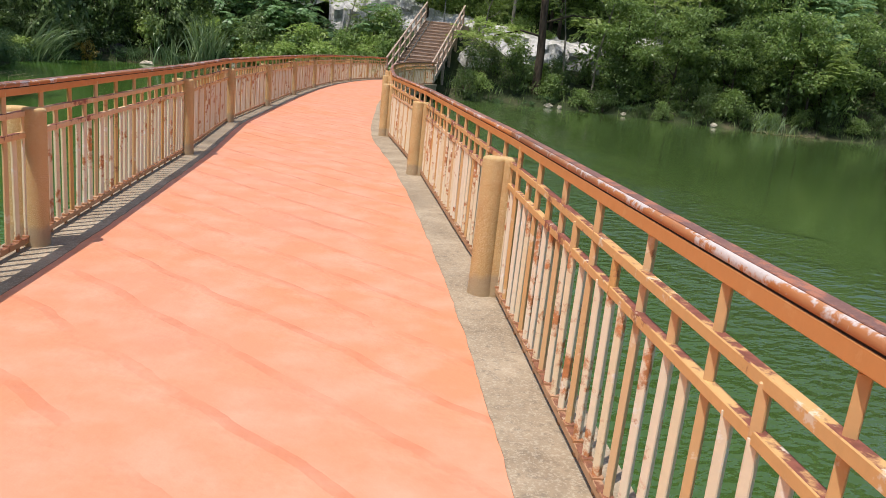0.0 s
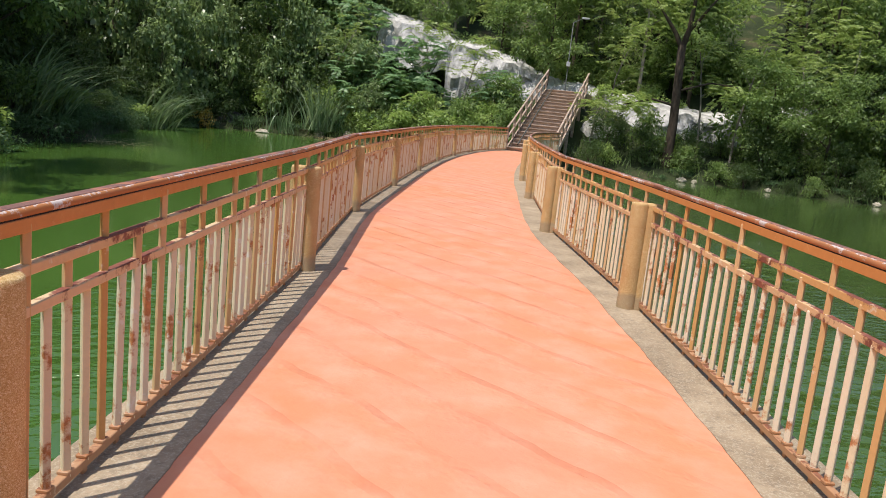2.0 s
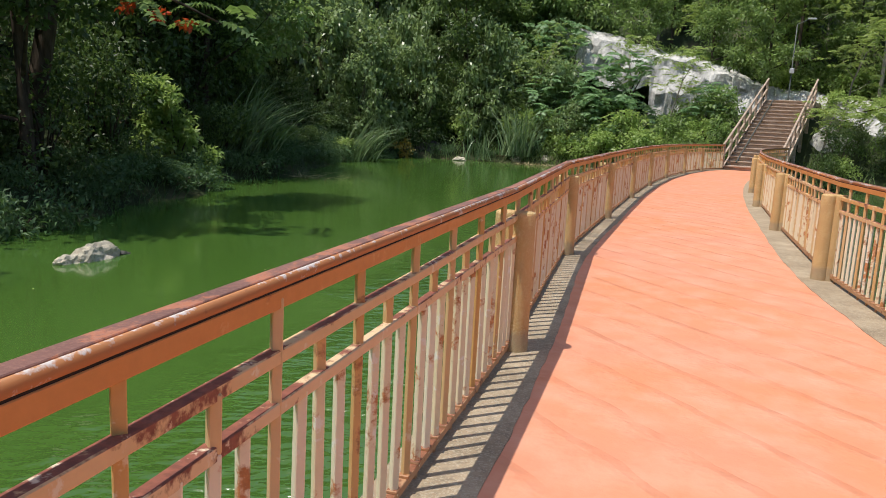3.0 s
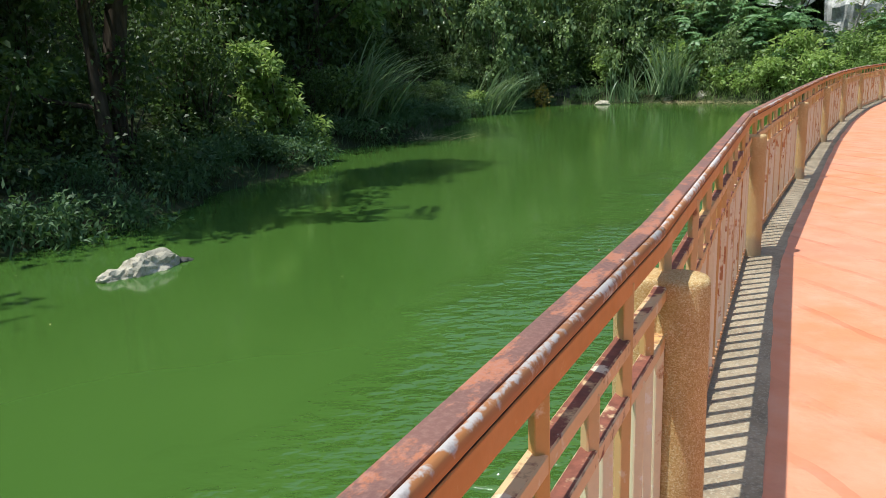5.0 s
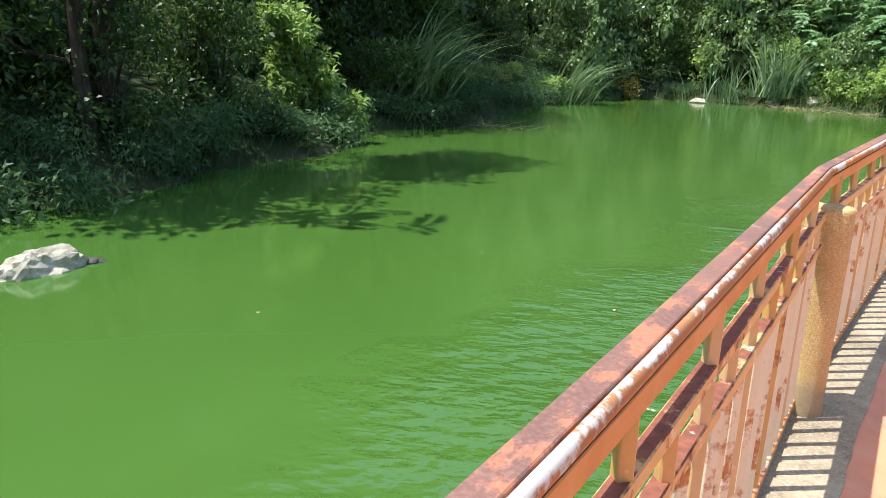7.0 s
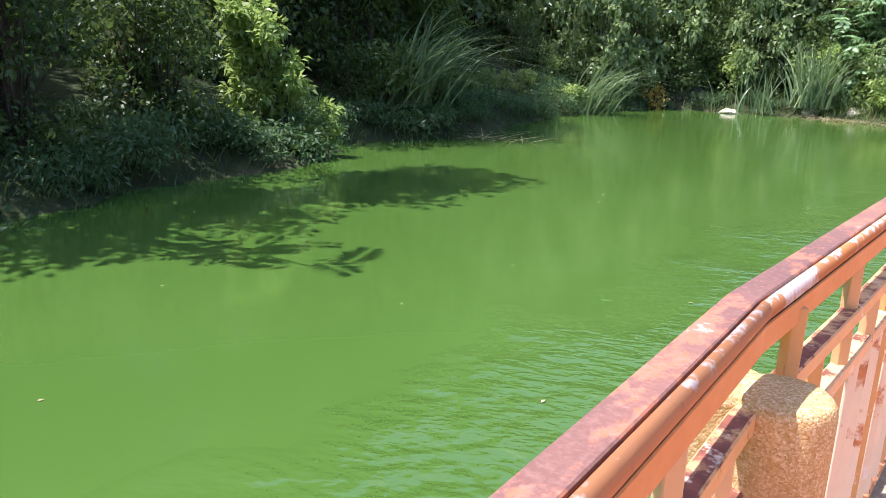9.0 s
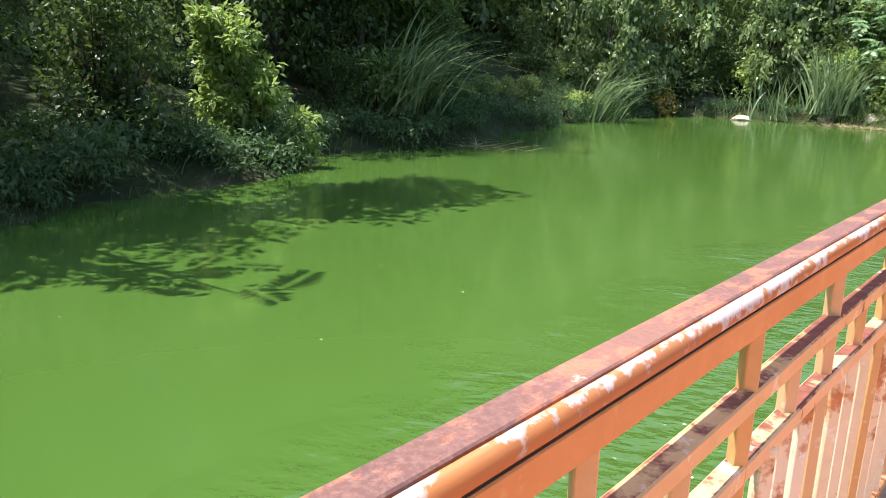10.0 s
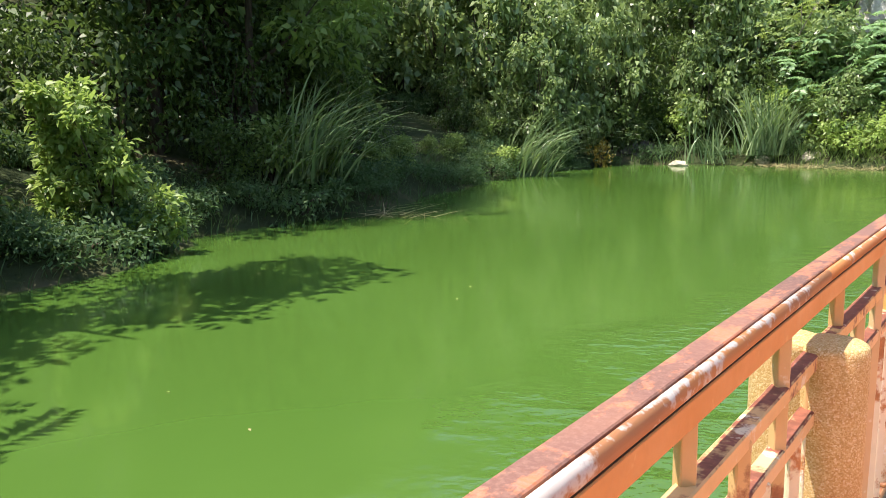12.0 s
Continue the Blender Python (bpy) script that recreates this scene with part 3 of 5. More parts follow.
def railing(line, inward, group, rng, view_lift):
    """Railing bays along a plan line; the last argument lifts some handrail joints to fit the camera's view."""
    side = mitres(line)
    for k in range(len(line) - 1):
        p, q, sp, sq = Vector(line[k]), Vector(line[k + 1]), side[k], side[k + 1]
        d = q - p
        length, yaw = d.length, math.atan2(d.y, d.x)
        sec = thing("railing_section", "ochre-painted steel railing bay with flaking paint and diamond-set bars", "railing", Matrix.Translation((p.x, p.y, 0)), group)
        up = (view_lift.get(k, 0.0), view_lift.get(k + 1, 0.0))
        # near-black filler strip, put in as the shade of the groove
        part("handrail_seam_shade", mesh_of("handrail_seam_shade", *run(SEAM_RING, p, q, sp, sq, p, inward, rise=up)), SEAM_SHADE, sec, "dark shadow gap under the cap")
        part("handrail_cap", mesh_of("handrail_cap", *run(CAP_RING, p, q, sp, sq, p, inward, rise=up)), CAP, sec, "maroon scraped top plate")
        part("handrail_nosing", mesh_of("handrail_nosing", *run(NOSE_RING, p, q, sp, sq, p, inward, rise=up), True), NOSING, sec, "rounded nosing worn white")
        part("handrail_face", mesh_of("handrail_face", *run(FACE_RING, p, q, sp, sq, p, inward, rise=up)), FASCIA, sec, "orange-ochre side face")
        for name, z in (("upper_rail", A_Z), ("lower_rail", B_Z), ("bottom_rail", FOOT_Z)):
            part(name, mesh_of(name, *run(RAIL_RING, p, q, sp, sq, p, inward, z, 0.003, rng)), FOOT if z == FOOT_Z else RAIL, sec)
        bars = max(8, 4 * round(length / 0.49))
        pitch = length / bars
        for b in range(bars):
            s = (b + 0.5) * pitch
            at = Vector((d.x / length * s, d.y / length * s, 0))
            turn = Matrix.Translation(at) @ pose(0, 0, 0, rng.uniform(-0.5, 0.5), rng.uniform(-0.5, 0.5), math.degrees(yaw) + 45 + rng.uniform(-4, 4))
            flat = Matrix.Translation(at) @ pose(0, 0, 0, 0, 0, math.degrees(yaw))
            if b % 4 == 1:
                part("tall_bar", TALL_MESH, TALL, sec, m=turn)
            else:
                part("baluster", BAR_MESH, BAR, sec, m=turn)
                if b % 4 == 3:
                    part("short_bar", SHORT_MESH, TALL, sec, m=turn)
            part("collar", COLLAR_MESH, FOOT, sec, m=flat)
            if b % 2 == 0:
                part("foot", FOOT_MESH, FOOT, sec, m=flat)


def post_mesh(r, high, rng):
    """A slightly tapered round post with a worn rim and lumpy skin."""
    prof = [(r * 1.04, 0.0), (r * 1.04, 0.13), (r * 1.0, 0.18), (r * 0.99, 0.35), (r * 0.975, 0.6), (r * 0.965, high - 0.02), (r * 0.94, high - 0.006), (r * 0.86, high), (r * 0.4, high + 0.003)]
    sides, verts, faces = 20, [], []
    for rr, z in prof:
        for s in range(sides):
            q = 2 * math.pi * s / sides
            w = rr * (1 + rng.uniform(-0.012, 0.012))
            verts.append((w * math.cos(q), w * math.sin(q), z))
    for k in range(len(prof) - 1):
        for s in range(sides):
            i, j = k * sides + s, k * sides + (s + 1) % sides
            faces.append((i, j, j + sides, i + sides))
    faces.append(tuple(range((len(prof) - 1) * sides, len(prof) * sides)))
    return mesh_of("concrete_post", verts, faces, True)


def posts(line, inward, group, rng, inner, ahead):
    side = mitres(line)
    shapes = [post_mesh(0.077, 0.945, rng) for _ in range(3)]
    for k in range(len(line)):
        s = side[k].normalized() * inward
        pair = thing("concrete_post_pair", "round pebble-dash concrete posts clasping the steel railing", "post", Matrix.Translation((line[k][0], line[k][1] + ahead.get(k, 0.0), -0.10)), group)
        for name, off in (("inner_post", inner), ("outer_post", inner - 0.092)):
            part(name, shapes[(k + (off < 0)) % 3], PEBBLE, pair, m=pose(s.x * off, s.y * off, 0, 0, 0, rng.uniform(0, 360)))


rail_rng = random.Random(5)
railing(LEFT, -1, "railing bays on the pond side", rail_rng, {})
railing(RIGHT, 1, "railing bays on the far side", rail_rng, {2: 0.036, 1: 0.03})
posts(LEFT[:-1], -1, "bridge posts", rail_rng, 0.03, {4: 0.14, 5: 0.09})
posts(RIGHT[:-1], 1, "bridge posts", rail_rng, 0.095, {})


# ---- stairs at the end of the bridge ----
def staircase():
    a, b = Vector((1.05, 36.7, 0.0)), Vector((3.05, 45.6, 3.2))
    fwd = Vector((b.x - a.x, b.y - a.y, 0)).normalized()
    width, count = 2.15, 18
    rng = random.Random(8)
    st = thing("staircase", "brown weathered plank staircase climbing the bank from the bridge", "stairs", pose(a.x, a.y, 0, 0, 0, math.degrees(math.atan2(fwd.y, fwd.x)) - 90))
    length = Vector((b.x - a.x, b.y - a.y)).length
    rise, go = b.z / count, length / count
    tread, riser = box_mesh("tread", width, go * 1.12, 0.05, bevel=0.008), box_mesh("riser", width - 0.06, 0.03, rise - 0.05, bevel=0.004)
    for k in range(count):
        part("tread", tread, WOOD, st, m=pose(width / 2 + rng.uniform(-0.02, 0.02), (k + 0.5) * go, (k + 1) * rise - 0.025, rng.uniform(-1, 1), rng.uniform(-0.8, 0.8), 0))
        part("riser", riser, WOOD, st, m=pose(width / 2, k * go + 0.04, k * rise + rise / 2 - 0.02))
    for k in range(16):
        part("landing_plank", box_mesh("landing_plank", width, 0.175, 0.05, bevel=0.008), WOOD, st, m=pose(width / 2 + rng.uniform(-0.03, 0.03), length + 0.1 + k * 0.185, b.z - 0.025, 0, rng.uniform(-0.6, 0.6), 0))
    slope = math.degrees(math.atan2(b.z, length))
    run_len = math.hypot(length, b.z)
    beam = box_mesh("stringer", 0.07, run_len, 0.26, bevel=0.006, at=(0, run_len / 2, -0.05))
    for x in (-0.04, width + 0.04):
        part("stringer", beam, WOOD, st, m=pose(x, 0, 0, slope, 0, 0))
        top = box_mesh("handrail", 0.08, run_len + 0.2, 0.07, bevel=0.01, at=(0, run_len / 2, 0))
        for z, name in ((1.02, "handrail"), (0.55, "mid_rail")):
            part(name, top, WOOD, st, m=pose(x, 0, z, slope, 0, 0))
        for k in range(8):
            y = 0.05 + k * length / 7 * 0.98
            z = y / length * b.z
            part("stair_post", box_mesh("stair_post", 0.10, 0.10, 1.30, bevel=0.01, at=(0, 0, 0.40)), WOOD, st, m=pose(x, y, z, 0, rng.uniform(-2, 2), 0))
        part("landing_beam", box_mesh("landing_beam", 0.12, 3.0, 0.22, bevel=0.01, at=(0, 1.5, -0.11)), WOOD, st, m=pose(x, length - 0.05, b.z - 0.03))
        for k in (0, 1, 2, 3):
            y = length * (0.35 + 0.2 * k)
            high = y / length * b.z + 1.0
            part("prop", box_mesh("prop", 0.14, 0.14, high, bevel=0.01, at=(0, 0, -high / 2)), WOOD, st, m=pose(x, y, y / length * b.z - 0.1))

    pipe = [((0.42, 0.3, 0.30), 0.028), ((0.42, length - 0.2, b.z + 0.24), 0.028)]
    props = [[((0.42, y, y / length * b.z - 0.05), 0.018), ((0.42, y, y / length * b.z + 0.24), 0.018)] for y in (0.8, 3.0, 5.4, 7.8)]
    part("middle_rail", mesh_of("middle_rail", *tubes([pipe] + props, 8), True), LAMP_METAL, st, "thin dark line over the treads, made as a pipe")


staircase()


# ---- plants ----
def leaf_arrays(c, a, n, length, width, droop=0.25):
    """Folded two-triangle leaves at c along a with upper side n."""
    b = np.cross(n, a)
    b /= np.linalg.norm(b, axis=1, keepdims=True) + 1e-9
    n2 = np.cross(a, b)
    L, W = length[:, None], width[:, None]
    mid = c + a * L * 0.45 + n2 * L * 0.08
    tip = c + a * L - n2 * L * droop
    v = np.stack([c, mid - b * W * 0.5, tip, mid + b * W * 0.5], 1).reshape(-1, 3)
    return v


def fast_mesh(name, verts, quads):
    me = bpy.data.meshes.new(name)
    nv, nq = len(verts), len(quads)
    me.vertices.add(nv)
    me.vertices.foreach_set("co", np.asarray(verts, np.float32).ravel())
    me.loops.add(nq * 4)
    me.loops.foreach_set("vertex_index", np.asarray(quads, np.int32).ravel())
    me.polygons.add(nq)
    me.polygons.foreach_set("loop_start", np.arange(0, nq * 4, 4, dtype=np.int32))
    me.update(calc_edges=True)
    return me


def crown_mesh(name, seed, spots, per, spread, leaf, slim=0.5, flat=0.55, lift=0.5):
    """Leaves gathered in clumps round the given spots (x, y, z, size)."""
    g = np.random.default_rng(seed)
    out = []
    for x, y, z, size in spots:
        k = max(6, int(per * size))
        p = g.normal(0, 1, (k, 3))
        p /= np.linalg.norm(p, axis=1, keepdims=True)
        p *= (g.random((k, 1)) ** 0.45) * spread * size
        away = p / (np.linalg.norm(p, axis=1, keepdims=True) + 1e-6)
        p[:, 2] *= flat
        a = away + g.normal(0, 0.6, (k, 3))
        a[:, 2] -= 0.25
        a /= np.linalg.norm(a, axis=1, keepdims=True)
        n = g.normal(0, 0.55, (k, 3)) + np.array([0, 0, lift]) + away * 0.5
        n -= a * np.sum(n * a, 1, keepdims=True)
        n /= np.linalg.norm(n, axis=1, keepdims=True) + 1e-9
        L = leaf * g.uniform(0.6, 1.35, k)
        out.append(leaf_arrays(p + (x, y, z), a, n, L, L * slim * g.uniform(0.7, 1.2, k)))
    v = np.concatenate(out)
    return fast_mesh(name, v, np.arange(len(v)).reshape(-1, 4))


def frond_mesh(name, seed, spots, fronds, length, leaflets=9, slim=0.28):
    """Feathered compound leaves: rows of leaflets along arching stalks."""
    g = np.random.default_rng(seed)
    cs, as_, ns, ls = [], [], [], []
    for x, y, z, size in spots:
        for _ in range(max(2, int(fronds * size))):
            q = g.uniform(0, 2 * np.pi)
            out = np.array([np.cos(q), np.sin(q), g.uniform(-0.25, 0.55)])
            out /= np.linalg.norm(out)
            side = np.array([-np.sin(q), np.cos(q), 0])
            start = np.array([x, y, z]) + g.normal(0, 0.33 * size, 3) * (1, 1, 0.7)
            L = length * g.uniform(0.7, 1.25)
            for i in range(leaflets):
                t = (i + 1) / leaflets
                p = start + out * L * t + np.array([0, 0, -0.35 * L * t * t])
                for s in (-1, 1):
                    a = out * 0.55 + side * s * 0.85 + np.array([0, 0, -0.15])
                    cs.append(p)
                    as_.append(a / np.linalg.norm(a))
                    nn = np.array([0, 0, 0.6]) + out * 0.45 + g.normal(0, 0.4, 3)
                    ns.append(nn)
                    ls.append(L * 0.36 * (1.15 - 0.7 * abs(t - 0.45)))
    cs, as_, ns, ls = np.array(cs), np.array(as_), np.array(ns), np.array(ls)
    ns -= as_ * np.sum(ns * as_, 1, keepdims=True)
    ns /= np.linalg.norm(ns, axis=1, keepdims=True)
    v = leaf_arrays(cs, as_, ns, ls, ls * slim)
    return fast_mesh(name, v, np.arange(len(v)).reshape(-1, 4))


def blade_mesh(name, seed, roots, tall, width, lean=(0, 0), curl=0.6, steps=5, spread=0.35):
    """Long blades from roots (x, y, z), each a bending strip that narrows to its tip."""
    g = np.random.default_rng(seed)
    roots = np.asarray(roots, float)
    k = len(roots)
    h = tall * g.uniform(0.55, 1.15, k)
    q = g.uniform(0, 2 * np.pi, k)
    out = np.stack([np.cos(q), np.sin(q)], 1) * spread * g.uniform(0.2, 1.0, (k, 1)) + np.array(lean)
    face = g.uniform(0, 2 * np.pi, k)
    b = np.stack([np.cos(face), np.sin(face), np.zeros(k)], 1)
    rows = []
    for s in range(steps + 1):
        t = s / steps
        bend = t + curl * t * t * t
        p = roots + np.stack([out[:, 0] * h * bend, out[:, 1] * h * bend, h * (t - curl * 0.42 * np.hypot(out[:, 0], out[:, 1]) * t ** 3 * 1.6)], 1)
        w = width * (1 - t) ** 0.6 * 0.5 + 0.001
        rows += [p - b * w, p + b * w]
    v = np.stack(rows, 1)
    per = 2 * (steps + 1)
    quad = np.array([[2 * s, 2 * s + 1, 2 * s + 3, 2 * s + 2] for s in range(steps)])
    f = (np.arange(k)[:, None, None] * per + quad[None]).reshape(-1, 4)
    return fast_mesh(name, v.reshape(-1, 3), f)


def limbs_for(seed, high, radius, reach, lean=(0, 0), forks=5, first=0.35):
    """Trunk and limbs of a tree, and the spots where its leaf clumps hang."""
    r = random.Random(seed)
    trunk, limbs, spots = [], [], []
    for k in range(7):
        t = k / 6
        trunk.append(((lean[0] * t * t + r.uniform(-0.08, 0.08) * t, lean[1] * t * t + r.uniform(-0.08, 0.08) * t, high * 0.85 * t - 0.25 * (k == 0)), radius * (1 - 0.72 * t)))
    limbs.append(trunk)
    for f in range(forks):
        t = first + (0.98 - first) * (f + r.random() * 0.5) / forks
        k = min(5, int(t * 6))
        s = Vector(trunk[k][0]).lerp(Vector(trunk[k + 1][0]), t * 6 - k)
        q = f * 2.4 + r.uniform(-0.5, 0.5)
        size = reach * r.uniform(0.7, 1.1) * (1.15 - 0.5 * t)
        e = s + Vector((math.cos(q) * size, math.sin(q) * size, high * r.uniform(0.10, 0.26)))
        m = s.lerp(e, 0.5) + Vector((0, 0, -0.12 * size))
        w = radius * 0.42 * (1 - 0.5 * t)
        limbs.append([(tuple(s), w), (tuple(m), w * 0.7), (tuple(e), w * 0.3)])
        for u in (0.55, 0.8, 1.0, 1.15):
            c = s.lerp(e, u)
            for _ in range(2):
                spots.append((c.x + r.gauss(0, 0.3 * reach), c.y + r.gauss(0, 0.3 * reach), c.z + r.gauss(0, 0.18 * reach), r.uniform(0.6, 1.2)))
        tw = e + Vector((r.uniform(-0.5, 0.5), r.uniform(-0.5, 0.5), r.uniform(0.1, 0.5))) * reach * 0.5
        limbs.append([(tuple(e), w * 0.35), (tuple(tw), w * 0.12)])
    top = trunk[-1][0]
    for _ in range(5):
        spots.append((top[0] + r.gauss(0, 0.35 * reach), top[1] + r.gauss(0, 0.35 * reach), high * r.uniform(0.82, 1.02), r.uniform(0.7, 1.2)))
    return limbs, spots


def tree(label, limbs, crown, leaf_mat, bark, m=None, category="tree"):
    t = thing("tree", label, category, m)
    part("trunk", mesh_of("trunk", *tubes(limbs, 7), True), bark, t)
    part("crown", crown, leaf_mat, t)
    return t


def make_tree_kinds():
    kinds = {}
    for k in range(3):
        limbs, spots = limbs_for(20 + k, 8.2 + k * 0.7, 0.17, 2.0, forks=7, first=0.12)
        kinds["dark%d" % k] = ("dark-leaved broad bank tree in deep shade", limbs, crown_mesh("crown", 40 + k, spots, 92, 0.84, 0.21, 0.55, 0.6), LEAF_SHADE_TINTED, BARK)
    for k in range(3):
        limbs, spots = limbs_for(50 + k, 7.5 + k * 0.8, 0.14, 1.9, forks=6, first=0.25)
        kinds["mid%d" % k] = ("leafy green woodland tree on the hillside", limbs, crown_mesh("crown", 60 + k, spots, 100, 0.84, 0.24, 0.5, 0.55, 0.9), LEAF_MID, BARK)
    for k in range(3):
        limbs, spots = limbs_for(80 + k, 7.8 + k * 0.9, 0.11, 2.0, forks=6, first=0.35)
        kinds["airy%d" % k] = ("slender airy tree with light feathery foliage", limbs, frond_mesh("crown", 90 + k, spots, 9, 0.62, 8, 0.30), LEAF_LIGHT, BARK_PALE if k == 1 else BARK)
    return kinds


def shrub_spots(seed, w, h, n):
    r = random.Random(seed)
    out = []
    for _ in range(n):
        q, t = r.uniform(0, 2 * math.pi), r.random() ** 0.6
        z = h * r.uniform(0.08, 1.0)
        s = w * t * (1.05 - 0.55 * (z / h) ** 2)
        out.append((math.cos(q) * s, math.sin(q) * s, z, r.uniform(0.6, 1.15)))
    return out


def shrub_stems(seed, w, h, n=6):
    r = random.Random(seed)
    out = []
    for _ in range(n):
        q = r.uniform(0, 2 * math.pi)
        e = (math.cos(q) * w * 0.55, math.sin(q) * w * 0.55, h * r.uniform(0.6, 0.9))
        out.append([((0, 0, -0.15), 0.035), ((e[0] * 0.35, e[1] * 0.35, e[2] * 0.55), 0.022), (e, 0.006)])
    return out


def make_shrub_kinds():
    kinds = {}
    for k in range(3):
        s = shrub_spots(110 + k, 1.15, 2.3, 34)
        kinds["dark%d" % k] = ("dark dense waterside shrub in shade", shrub_stems(k, 1.1, 2.3), crown_mesh("crown", 120 + k, s, 70, 0.5, 0.13, 0.5, 0.75), LEAF_SHADE_TINTED)
    for k in range(3):
        s = shrub_spots(130 + k, 1.2, 1.9, 30)
        kinds["mid%d" % k] = ("green leafy shrub at the water's edge", shrub_stems(k + 9, 1.1, 1.9), crown_mesh("crown", 140 + k, s, 54, 0.50, 0.19, 0.5, 0.75, 0.9), LEAF_MID)
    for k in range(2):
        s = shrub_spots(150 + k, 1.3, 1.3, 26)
        kinds["bright%d" % k] = ("bright yellow-green creeper mound", shrub_stems(k + 19, 1.1, 1.2), crown_mesh("crown", 160 + k, s, 50, 0.45, 0.18, 0.45, 0.7, 0.9), LEAF_SUN_TINTED)
    for k in range(3):
        s = shrub_spots(210 + k, 1.3, 2.9, 40)
        kinds["vine%d" % k] = ("sunlit tangle of small-leaved vines over a shrub", shrub_stems(k + 59, 1.1, 2.7), crown_mesh("crown", 220 + k, s, 50, 0.38, 0.175, 0.62, 0.75, 0.8), LEAF_VINE)
    for k in range(2):
        s = shrub_spots(190 + k, 0.95, 0.55, 26)
        kinds["herb%d" % k] = ("low blue-green herbs overhanging the pond edge", shrub_stems(k + 49, 0.8, 0.5), crown_mesh("crown", 195 + k, s, 60, 0.42, 0.12, 0.36, 0.6), LEAF_HERB)
    for k in range(2):
        s = shrub_spots(170 + k, 1.5, 3.0, 30)
        kinds["sumac%d" % k] = ("tall shrub with long feathered compound leaves", shrub_stems(k + 29, 1.4, 3.0), frond_mesh("crown", 180 + k, s, 9, 0.62, 9, 0.34), LEAF_GREY)
    return kinds


TREES, SHRUBS = make_tree_kinds(), make_shrub_kinds()
MADE = {}


def plant(table, kind, x, y, turn=0.0, size=1.0, tall=1.0, lift=0.0, lean=(0, 0), group=""):
    """A tree or shrub of a kind, built once and copied from then on."""
    z = at_land(x, y, lift)
    key = (id(table), kind)
    m = pose(x, y, z, lean[0], lean[1], turn)
    if key not in MADE:
        label, limbs, crown, leaf_mat, *bark = table[kind]
        name = "tree" if bark else "shrub"
        t = thing(name, label, name, m, group)
        part("trunk" if bark else "woody_base", mesh_of("woody_base", *tubes(limbs, 7 if bark else 5), True), bark[0] if bark else BARK, t)
        part("crown", crown, leaf_mat, t)
        MADE[key] = t
    else:
        t = copy_thing(MADE[key], m)
    t.scale = (size, size, size * tall)
    return t


def along_shore(i0, i1, step, rng):
    """Places along the shoreline from vertex i0 to i1: x, y and the inland normal."""
    for i in range(i0, i1):
        a, b = Vector(SHORE[i]), Vector(SHORE[i + 1])
        d = b - a
        nrm = Vector((-d.y, d.x)).normalized()
        n = max(1, round(d.length / step))
        for k in range(n):
            p = a.lerp(b, (k + rng.random()) / n)
            yield p.x, p.y, nrm


CLEAR = [(-14.3, 18.4, 4.4), (-13.2, 20.2, 3.0), (-17.6, 35.0, 4.6), (-10.4, 44.9, 2.2), (-10.6, 9.8, 3.4), (-19.5, 40.0, 4.0)]


def open_spot(x, y, low=0.0):
    return all(math.hypot(x - a, y - b) > r - low for a, b, r in CLEAR)


